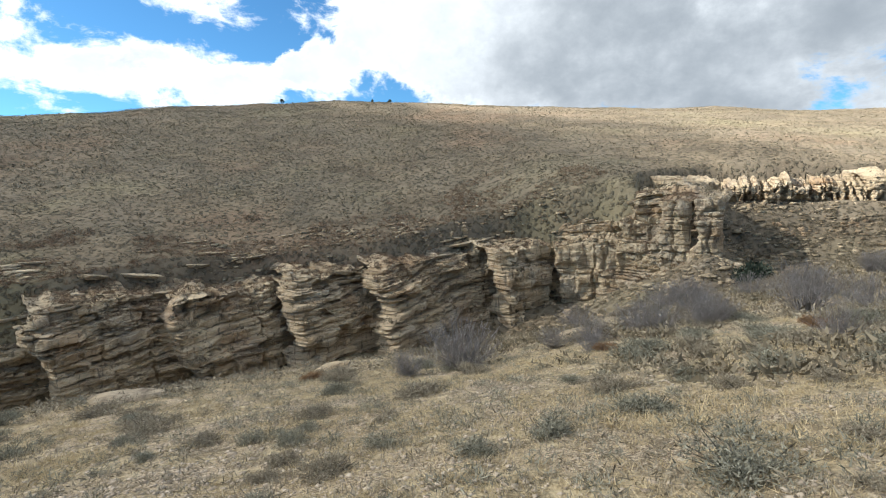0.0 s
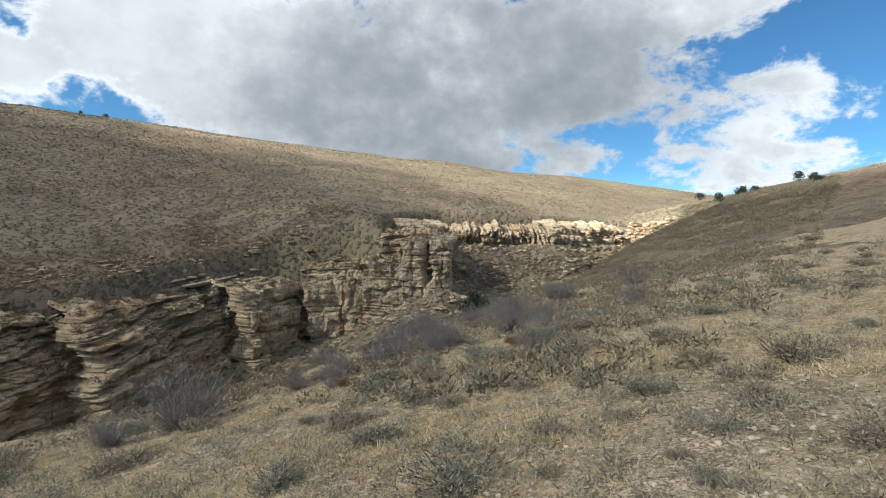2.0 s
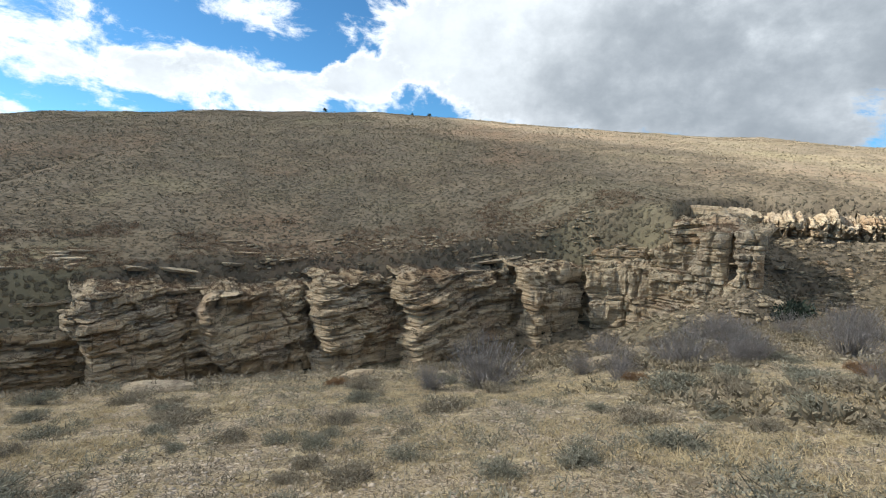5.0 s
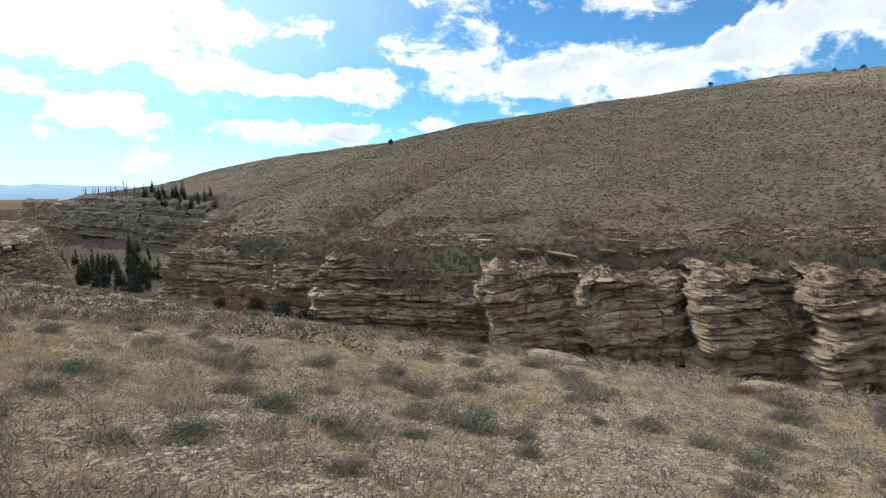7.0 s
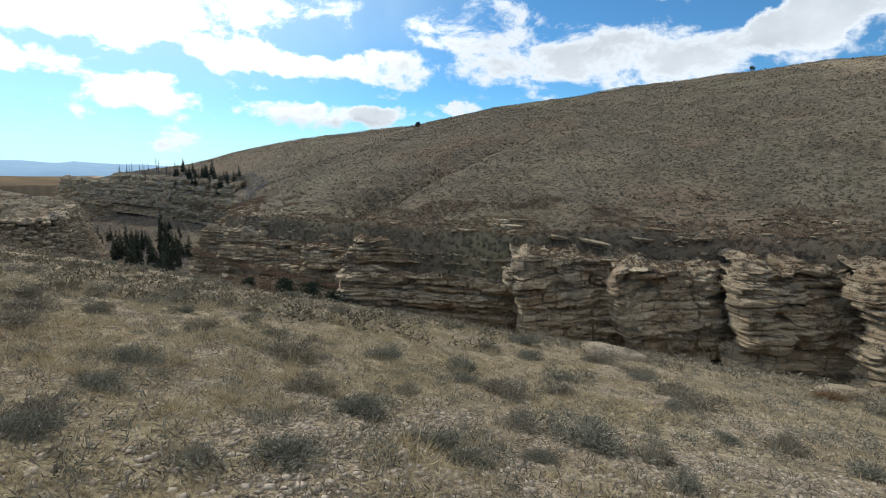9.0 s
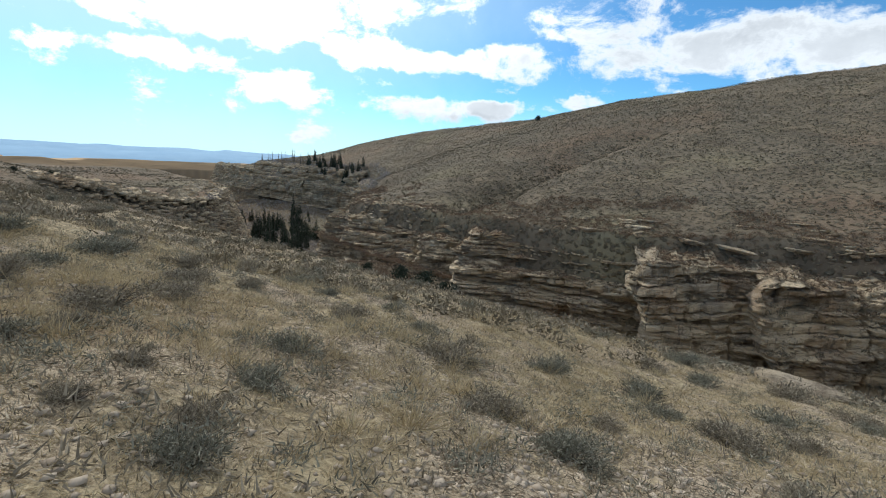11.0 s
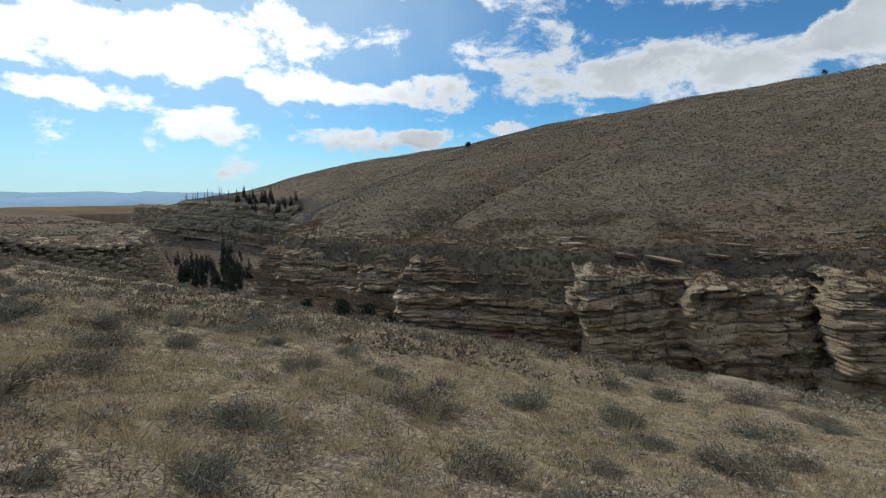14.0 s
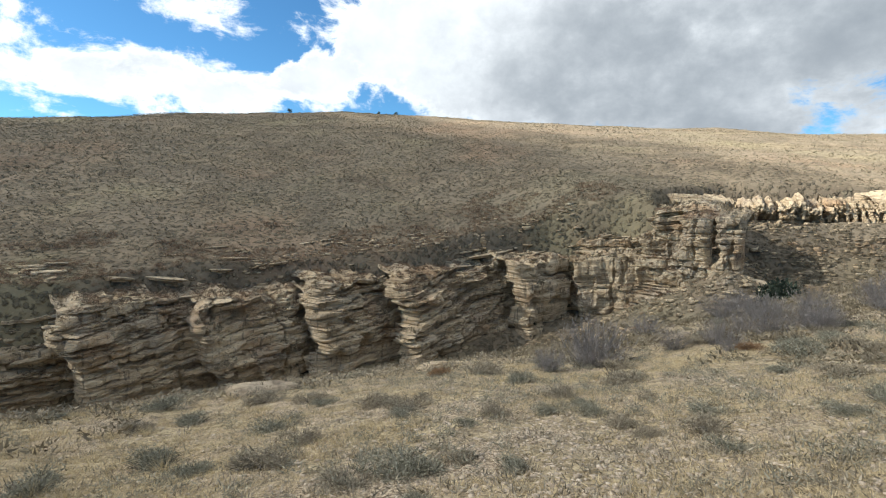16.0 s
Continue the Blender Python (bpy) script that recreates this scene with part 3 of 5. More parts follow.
STAIR = [0.1, 0.1, 0.15, 0.4, 0.55, 0.45, 0.5, 0.4, 0.6, 0.7, 0.6, 0.75, 0.75, 0.3, 0.5, 0.5, 0.5, 0.1, 0.1, 0.1, 0.1]


def build_cliffs():
    cliff = tagged(new("cliff"), "layered tan sandstone cliff with overhanging ledges", "cliff", kind="structure")
    walls = [  # from, to, top, foot, dip, lean, thin, deep, cut, joints, waist
        ((-121, 86), (-96, 82), -23.5, -34, 0.0, 0.1, 0.5, 0.8, 0, 7, 0), ((-98, 79.5), (-78, 78), -24, -33, 0.01, 0.1, 0.5, 0.8, 0, 7, 0), ((-80, 76), (-58, 75.5), -23, -31, 0.02, 0.1, 0.45, 0.8, 0, 8, 0),
        ((-61, 73), (-24, 80), -14.0, -31, 0.03, 0.25, 0.38, 0.8, 0, 20, 0), ((-26.5, 72), (-8, 79.5), -14.2, -30.5, 0.13, 0.6, 0.55, 0.9, 5.0, 14, 0.8),
        ((-10.5, 74.5), (8, 82), -14.5, -30.5, 0.15, 0.5, 0.55, 0.9, 5.0, 16, 0), ((6.3, 75.5), (22.5, 81.5), -12.8, -29.5, 0.13, 0.2, 0.55, 0.9, 0, 16, 0.8),
        ((20.5, 72.5), (43, 80), -11.4, -27.5, 0.28, 0.0, 0.45, 0.9, -1, 20, 1.8), ((40.5, 73.5), (52, 74.5), -10.0, -24, 0.03, 0.1, 1.7, 0.6, 0.5, 5, 0.8),
        ((51, 73.5), (58, 65), -9.0, -22, 0.04, 0.1, 1.9, 0.55, 0, 3, 0), ((57, 66), (59.5, 57), -5.8, -18, 0.05, 0.0, 0.9, 0.7, 0, 2.5, 0),
        ((58.5, 57.5), (60.5, 53.5), -1.6, -13, 0.0, 0.0, 1.3, 0.45, 0, 9, 0), ((60.5, 53), (62.5, 49.5), -1.4, -12, 0.0, 0.1, 1.3, 0.45, 0, 9, 0),
        ((30, 84.5), (55, 83), -6.2, -13, 0.13, 0.2, 0.5, 0.7, 0, 12, 0), ((37, 80.5), (56, 78), -9.5, -24, 0.1, 0.0, 0.7, 0.7, 0, 8, 0), ((53, 79), (62.5, 62), -5.5, -20, 0.05, 0.0, 0.8, 0.7, 0, 5, 0), ((59, 63), (67, 54.5), -0.8, -12, 0.05, 0.0, 0.8, 0.7, 0, 4, 0),
        ((-122, 89.5), (-104, 87.5), -16.5, -25, 0.02, 0.1, 0.5, 0.8, 0, 6, 0), ((-106, 84.5), (-88, 83), -15.5, -25, 0.03, 0.1, 0.5, 0.8, 0, 6, 0), ((-90, 81.5), (-73, 80.5), -16, -25, 0.04, 0.1, 0.45, 0.8, 0, 7, 0), ((-75, 78), (-58, 79), -14.8, -24, 0.03, 0.1, 0.45, 0.8, 0, 7, 0)]
    for k, (a, b, top, foot, dip, lean, thin, deep, cut, joints, waist) in enumerate(walls):
        buttress(cliff, "buttress", a, b, top, foot, dip, lean, 100 + k, thin, deep, 3.0 if k in (11, 12) else 6.0, cut, joints, waist, WORN[k], stair=STAIR[k], massive=k in (4, 5, 6))
    for k, (a, b, top, foot) in enumerate([((-142, 65), (-169, 81), -15.3, -34), ((-167, 79), (-214, 109), -15.2, -34), ((-202, 171), (-156, 138), -13, -33), ((-262, 181), (-200, 170), -9.5, -30), ((-335, 191), (-258, 180), -9, -30), ((-425, 205), (-332, 191), -13, -43)]):
        wall = buttress(None, "canyon_wall", a, b, top, foot, 0.0, 0.0, 150 + k, 0.9, 1.3, 8.0, 0, 5, worn=4.2, cap=0.3, stair=0.2)
        tagged(wall, "dark banded rock wall far down the canyon", "cliff", kind="structure")
    rim = tagged(new("rimrock"), "sunlit pale rimrock round the gully head", "cliff", kind="structure")
    pts = RIM[1:7]
    for k, (a, b) in enumerate(zip(pts, pts[1:])):
        buttress(rim, "outcrop", b[:2], a[:2], (a[2] + b[2]) / 2 - 0.2, (a[3] + b[3]) / 2 - 1.5, 0.0, 0.0, 200 + k, 1.2, 0.6, 4.0, 0, 2.5, 0, 1.2, 0.35, 1.0, 0.6)


build_cliffs()


def rock_tree():
    """All rock faces of the cliffs in one search tree."""
    verts, polys = [], []
    for ob in scene.objects:
        if ob.type == "MESH" and ob.name.split(".")[0] in ("buttress", "canyon_wall", "outcrop"):
            co = np.empty(len(ob.data.vertices) * 3, np.float32)
            ob.data.vertices.foreach_get("co", co)
            idx = np.empty(len(ob.data.loops), np.int32)
            ob.data.loops.foreach_get("vertex_index", idx)
            polys += (idx.reshape(-1, 4) + len(verts)).tolist()
            verts += co.reshape(-1, 3).tolist()
    return BVHTree.FromPolygons(verts, polys)


TREE = rock_tree()


def shelf(x, y):
    """Height of the open ground or of the rock that lies over it."""
    x, y = np.atleast_1d(np.asarray(x, float)), np.atleast_1d(np.asarray(y, float))
    z, e = rough_land(x, y), along(RIM, x, y)[0]
    for k in np.flatnonzero((e > -6) & (e < 24)):
        top = TREE.ray_cast((x[k], y[k], z[k] + 40), (0, 0, -1))[0]
        if top is not None:
            z[k] = max(z[k], top.z)
    return z


# ---- plants, stones and distance ----
def soup(name, verts, tris, material, parent=None, label="", smooth=False):
    """A mesh of loose triangles from arrays."""
    mesh = bpy.data.meshes.new(name)
    verts, tris = np.asarray(verts, float).reshape(-1, 3), np.asarray(tris, np.int32).reshape(-1, 3)
    mesh.vertices.add(len(verts))
    mesh.vertices.foreach_set("co", verts.ravel())
    mesh.loops.add(tris.size)
    mesh.loops.foreach_set("vertex_index", tris.ravel())
    mesh.polygons.add(len(tris))
    mesh.polygons.foreach_set("loop_start", np.arange(0, tris.size, 3, dtype=np.int32))
    if smooth:
        mesh.polygons.foreach_set("use_smooth", [True] * len(tris))
    mesh.update(calc_edges=True)
    mesh.validate()
    mesh.materials.append(material)
    ob = new(name, mesh)
    ob.parent = parent
    return tagged(ob, label)


def tubes(paths, sides=3, root=False):
    """Tapered thin stems: each path is a list of (point, radius); with root they grow from one stock."""
    verts, tris = [], []
    for path in paths:
        base = len(verts)
        for k, (p, r) in enumerate(path):
            for j in range(sides):
                a = 2 * math.pi * j / sides + k
                verts.append((p[0] + r * math.cos(a), p[1] + r * math.sin(a), p[2]))
        for k in range(len(path) - 1):
            for j in range(sides):
                a, b = base + k * sides + j, base + k * sides + (j + 1) % sides
                tris += [(a, b, b + sides), (a, b + sides, a + sides)]
    if root:
        stock = len(verts)
        starts = np.cumsum([0] + [len(path) * sides for path in paths[:-1]])
        middle = np.mean([path[0][0] for path in paths], 0)
        verts.append((middle[0], middle[1], middle[2] - 0.01))
        tris += [(stock, int(a) + j, int(a) + (j + 1) % sides) for a in starts for j in range(sides)]
    return np.array(verts), np.array(tris)


def blades(centres, ways, lengths, widths, rnd):
    """Leaf slivers: one diamond of two triangles each, along its way."""
    centres, ways = np.asarray(centres, float), np.asarray(ways, float)
    ways = ways / np.linalg.norm(ways, axis=1, keepdims=True)
    side = np.cross(ways, rnd.normal(size=ways.shape))
    side /= np.linalg.norm(side, axis=1, keepdims=True) + 1e-9
    L, W = np.asarray(lengths)[:, None], np.asarray(widths)[:, None]
    quad = np.stack([centres, centres + ways * L * 0.55 + side * W, centres + ways * L, centres + ways * L * 0.5 - side * W], 1)
    n = np.arange(len(centres))[:, None] * 4
    tris = np.concatenate([n + [0, 1, 2], n + [0, 2, 3]], 1).reshape(-1, 3)
    return quad.reshape(-1, 3), tris


def clump_template(rnd, n, flat=0.55, spike=0.4):
    """Slivers round a low dome of unit width."""
    d = rnd.normal(size=(n, 3))
    d[:, 2] = np.abs(d[:, 2]) + 0.12
    d /= np.linalg.norm(d, axis=1, keepdims=True)
    lump = 0.75 + 0.45 * value(d[:, 0] * 2.2 + 5, d[:, 1] * 2.2 + d[:, 2] * 1.7 + 5, rnd.randint(99))
    at = d * (0.5 * lump * rnd.uniform(0.35, 0.92, n))[:, None] * [1, 1, flat * 2]
    way = d * [0.8, 0.8, 0.8] + rnd.normal(size=(n, 3)) * spike + [0, 0, 0.15]
    return at, way


def place_on(x, y):
    return float(rough_land(np.array([x]), np.array([y]))[0])


def make_sage(seed, green):
    rnd = np.random.RandomState(seed)
    thing = tagged(new("sagebrush"), "low grey-green sagebrush with woody base on dry grass", "shrub", "sagebrush on the near slope")
    ats, ways = [], []
    for k in range(8):
        a, out = rnd.uniform(0, 6.283), 0.0 if k == 0 else rnd.uniform(0.12, 0.36)
        size = rnd.uniform(0.32, 0.62) * (1.15 if k == 0 else 1)
        at, way = clump_template(rnd, 430, rnd.uniform(0.38, 0.6), 0.6)
        ats.append(at * size + [math.cos(a) * out, math.sin(a) * out, rnd.uniform(0, 0.05)])
        ways.append(way)
    at, way = np.concatenate(ats), np.concatenate(ways)
    v, t = blades(at - [0, 0, 0.02], way, rnd.uniform(0.028, 0.065, len(at)), rnd.uniform(0.005, 0.0105, len(at)), rnd)
    root, one, tip, two = v.reshape(-1, 4, 3).transpose(1, 0, 2)
    v = np.stack([root - (one - two) * 0.4, root + (one - two) * 0.4, tip], 1)
    soup("foliage", v, np.arange(len(at) * 3), SAGE if green else SAGE_DRY, thing)
    paths = []
    for _ in range(34):
        a, out = rnd.uniform(0, 6.283), rnd.uniform(0.15, 0.46)
        tip = np.array([math.cos(a) * out, math.sin(a) * out, rnd.uniform(0.06, 0.22)])
        mid = tip * 0.5 + rnd.normal(size=3) * 0.03 - [0, 0, 0.03]
        paths.append([(np.array([0.03 * math.cos(a), 0.03 * math.sin(a), -0.06]), 0.012), (mid, 0.008), (tip, 0.003)])
    v, t = tubes(paths, root=True)
    soup("woody_base", v, t, BARK, thing, "dark woody base")
    return thing


def make_bare_shrub(seed, stems=150, spread=0.42):
    """A tall leafless shrub of unit height."""
    rnd = np.random.RandomState(seed)
    thing = tagged(new("bare_shrub"), "tall leafless shrub of fine grey twigs", "shrub")
    main, fine = [], []
    for _ in range(stems):
        a, lean = rnd.uniform(0, 6.283), rnd.uniform(0.0, 1.25) ** 0.8
        way = np.array([math.cos(a) * math.sin(lean) * spread * 1.2, math.sin(a) * math.sin(lean) * spread * 1.2, math.cos(lean)])
        foot = np.array([math.cos(a), math.sin(a), 0]) * 0.16 * rnd.rand()
        tip = foot + way * rnd.uniform(0.72, 1.0) + [0, 0, 0.06]
        mid = foot * 0.5 + tip * 0.5 + rnd.normal(size=3) * 0.035 - [0, 0, 0.04]
        main.append([(foot - [0, 0, 0.05], 0.009), (mid, 0.006), (tip, 0.0026)])
        for _ in range(9):
            u = rnd.uniform(0.35, 0.97)
            p = mid + (tip - mid) * (u * 2 - 1) if u > 0.5 else foot + (mid - foot) * u * 2
            q = p + rnd.normal(size=3) * 0.085 + (tip - foot) * 0.06
            fine.append([(p, 0.0042), (q, 0.0022)])
    v, t = tubes(main, root=True)
    soup("stem_frame", v, t, TWIG, thing)
    v, t = tubes(fine)
    soup("twig_crown", v, t, TWIG, thing)
    return thing


def make_conifer(seed, tiers=16, wide=0.17, tree="conifer", label="dark green conifer in the canyon"):
    """A spruce of unit height: trunk, limbs and drooping sprays."""
    rnd = np.random.RandomState(seed)
    thing = tagged(new(tree), label, "tree")
    v, t = tubes([[(np.array([0, 0, -0.05]), 0.016), (np.array([0.004, 0, 0.5]), 0.009), (np.array([0, 0, 1.0]), 0.002)]], 5)
    soup("trunk", v, t, BARK, thing)
    at, way, size = [], [], []
    for k in range(tiers):
        h = 0.1 + 0.88 * k / tiers
        reach = wide * (1 - (h - 0.1) / 0.92) ** 0.8 + 0.012
        for _ in range(int(6 + 8 * (1 - h))):
            a = rnd.uniform(0, 6.283)
            out = np.array([math.cos(a), math.sin(a), -0.22])
            r = reach * rnd.uniform(0.55, 1.15)
            for m in range(4):
                at.append(out * r * m / 4.5 + [0, 0, h + rnd.normal() * 0.012])
                way.append(out + rnd.normal(size=3) * 0.35)
                size.append(r * 0.62)
    size = np.array(size)
    v, t = blades(at, way, size, size * 0.30, rnd)
    soup("crown", v, t, CONIFER, thing)
    return thing


def make_juniper(seed):
    rnd = np.random.RandomState(seed)
    thing = tagged(new("juniper"), "dark bushy juniper on the rocky slope", "tree")
    limbs = [[(np.array([0, 0, -0.08]), 0.035), (rnd.normal(size=3) * 0.05 + [0, 0, 0.25], 0.022), (rnd.normal(size=3) * 0.2 + [0, 0, 0.6], 0.006)] for _ in range(5)]
    v, t = tubes(limbs, 5, True)
    soup("trunk", v, t, BARK, thing)
    at, way = [], []
    for _ in range(26):
        c = rnd.normal(size=3) * [0.18, 0.18, 0.2] + [0, 0, 0.5]
        n = 42
        d = rnd.normal(size=(n, 3))
        at.append(c + d * 0.065)
        way.append(d + [0, 0, 0.4])
    at, way = np.concatenate(at), np.concatenate(way)
    at[:, 2] = np.maximum(at[:, 2], 0.03)
    v, t = blades(at, way, rnd.uniform(0.05, 0.12, len(at)), rnd.uniform(0.015, 0.035, len(at)), rnd)
    soup("crown", v, t, CONIFER, thing)
    return thing


def make_snag(seed):
    rnd = np.random.RandomState(seed)
    thing = tagged(new("dead_tree"), "bare grey dead tree standing on the canyon edge", "tree")
    v, t = tubes([[(np.array([0, 0, -0.05]), 0.022), (np.array([0.01, 0, 0.5]), 0.014), (np.array([0.02, 0.01, 1.0]), 0.004)]], 5)
    soup("trunk", v, t, BARK, thing)
    limbs = []
    for _ in range(12):
        h, a = rnd.uniform(0.3, 0.95), rnd.uniform(0, 6.283)
        r = 0.16 * (1.1 - h) + 0.03
        limbs.append([(np.array([0.01, 0, h]), 0.007), (np.array([math.cos(a) * r, math.sin(a) * r, h + rnd.uniform(0, 0.08)]), 0.003)])
    v, t = tubes(limbs)
    soup("branchwork", v, t, BARK, thing)
    return thing


def make_rock(name, seed, size, label, material=None, flat=False):
    """A weathered stone: a faceted, bedded lump."""
    rnd = random.Random(seed)
    bm = bmesh.new()
    bmesh.ops.create_icosphere(bm, subdivisions=4, radius=1.0)
    shift = Vector((rnd.uniform(0, 50), rnd.uniform(0, 50), rnd.uniform(0, 50)))
    planes = [(Vector((rnd.gauss(0, 1), rnd.gauss(0, 1), rnd.gauss(0, 0.7))).normalized(), rnd.uniform(0.45, 0.78)) for _ in range(15)]
    for v in bm.verts:
        p = v.co.copy()
        for normal, reach in planes:
            over = p.dot(normal) - reach
            if over > 0:
                p -= normal * over * 0.97
        p *= 1 + 0.12 * noise.fractal(p * 1.4 + shift, 1.0, 2.0, 4)
        ledge = math.sin(p.z * (7 if flat else 5) + noise.noise(p * 0.8 + shift) * 2)
        p.x *= 1 + 0.06 * ledge
        p.y *= 1 + 0.06 * ledge
        v.co = Vector((p.x * size[0] / 1.5, p.y * size[1] / 1.5, p.z * size[2] / 1.5))
    for f in bm.faces:
        f.smooth = True
    mesh = bpy.data.meshes.new(name)
    bm.to_mesh(mesh)
    bm.free()
    mesh.materials.append(material or ROCK)
    return tagged(new(name, mesh), label, "rock")


def make_slab(name, seed, label):
    """A flat angular slab of unit length: an uneven outline with worn edges."""
    rnd = np.random.RandomState(seed)
    n = 9
    ang = np.sort(np.linspace(0, 2 * math.pi, n, endpoint=False) + rnd.uniform(-0.32, 0.32, n))
    rad = rnd.uniform(0.55, 1.1, n)
    rings = []
    for z, k in ((-0.09, 0.8), (-0.02, 0.9), (-0.015, 1.0), (0.035, 1.0), (0.045, 0.92)):
        kk = k * (1 + rnd.uniform(-0.08, 0.08, n))
        rings.append(np.stack([np.cos(ang) * rad * kk * 0.5, np.sin(ang) * rad * kk * 0.3, z + rnd.uniform(-0.008, 0.008, n)], 1))
    verts = np.concatenate(rings + [[[0, 0, 0.05]]])
    tris = []
    for r in range(4):
        for j in range(n):
            a, b = r * n + j, r * n + (j + 1) % n
            tris += [(a, b, b + n), (a, b + n, a + n)]
    tris += [(4 * n + j, 4 * n + (j + 1) % n, 5 * n) for j in range(n)]
    ob = soup(name, verts, tris, ROCK)
    return tagged(ob, label, "rock")


def scatter_stones(name, x, y, z, sizes, seed, label, material):
    """Loose angular blocks in one mesh."""
    rnd = np.random.RandomState(seed)
    box = np.array([(-1, -1, -1), (1, -1, -1), (1, 1, -1), (-1, 1, -1), (-1, -1, 1), (1, -1, 1), (1, 1, 1), (-1, 1, 1)], float) * 0.5
    faces = np.array([(0, 2, 1), (0, 3, 2), (4, 5, 6), (4, 6, 7), (0, 1, 5), (0, 5, 4), (1, 2, 6), (1, 6, 5), (2, 3, 7), (2, 7, 6), (3, 0, 4), (3, 4, 7)])
    shape = box[None] * (1 + rnd.uniform(-0.35, 0.35, (len(x), 8, 3))) * np.stack([rnd.uniform(0.8, 1.7, len(x)), rnd.uniform(0.7, 1.1, len(x)), rnd.uniform(0.2, 0.5, len(x))], 1)[:, None, :] * sizes[:, None, None]
    a = rnd.normal(0, 0.5, len(x))
    c, s = np.cos(a)[:, None], np.sin(a)[:, None]
    v = np.stack([shape[..., 0] * c - shape[..., 1] * s + x[:, None], shape[..., 0] * s + shape[..., 1] * c + y[:, None], shape[..., 2] + shape[..., 0] * rnd.normal(0, 0.15, (len(x), 1)) + z[:, None] + 0.08 * sizes[:, None]], -1)
    t = faces[None] + (np.arange(len(x)) * 8)[:, None, None]
    return tagged(soup(name, v, t, material), label, "stones", kind="stuff")


def scatter_soup(name, xy, sizes, n, material, seed, label, category, flat=0.55, leaf=(0.18, 0.34), slim=0.28, spike=0.4, kinds=6, lift=0.0, single=False, height=None):
    """Many small plants in one mesh of slivers."""
    rnd = np.random.RandomState(seed)
    z = shelf(xy[:, 0], xy[:, 1]) if height is None else height
    vs, ts, count = [], [], 0
    for k in range(kinds):
        at, way = clump_template(rnd, n, flat, spike)
        length = rnd.uniform(*leaf, n)
        v, t = blades(at, way, length, length * slim, rnd)
        if single:
            root, one, tip, two = v.reshape(-1, 4, 3).transpose(1, 0, 2)
            half = (one - two) * 0.5
            v = np.stack([root - half, root + half, tip], 1).reshape(-1, 3)
            t = np.arange(len(v)).reshape(-1, 3)
        mine = np.arange(k, len(xy), kinds)
        a = rnd.uniform(0, 6.283, len(mine))
        c, s = np.cos(a)[:, None], np.sin(a)[:, None]
        sz = sizes[mine][:, None]
        x = (v[None, :, 0] * c - v[None, :, 1] * s) * sz + xy[mine, 0][:, None]
        y = (v[None, :, 0] * s + v[None, :, 1] * c) * sz + xy[mine, 1][:, None]
        zz = v[None, :, 2] * sz + z[mine][:, None] - 0.02 + lift
        vs.append(np.stack([x, y, zz], -1).reshape(-1, 3))
        ts.append((t[None] + (np.arange(len(mine)) * len(v))[:, None, None]).reshape(-1, 3) + count)
        count += len(mine) * len(v)
    ob = soup(name, np.concatenate(vs), np.concatenate(ts), material)
    return tagged(ob, label, category, kind="stuff")


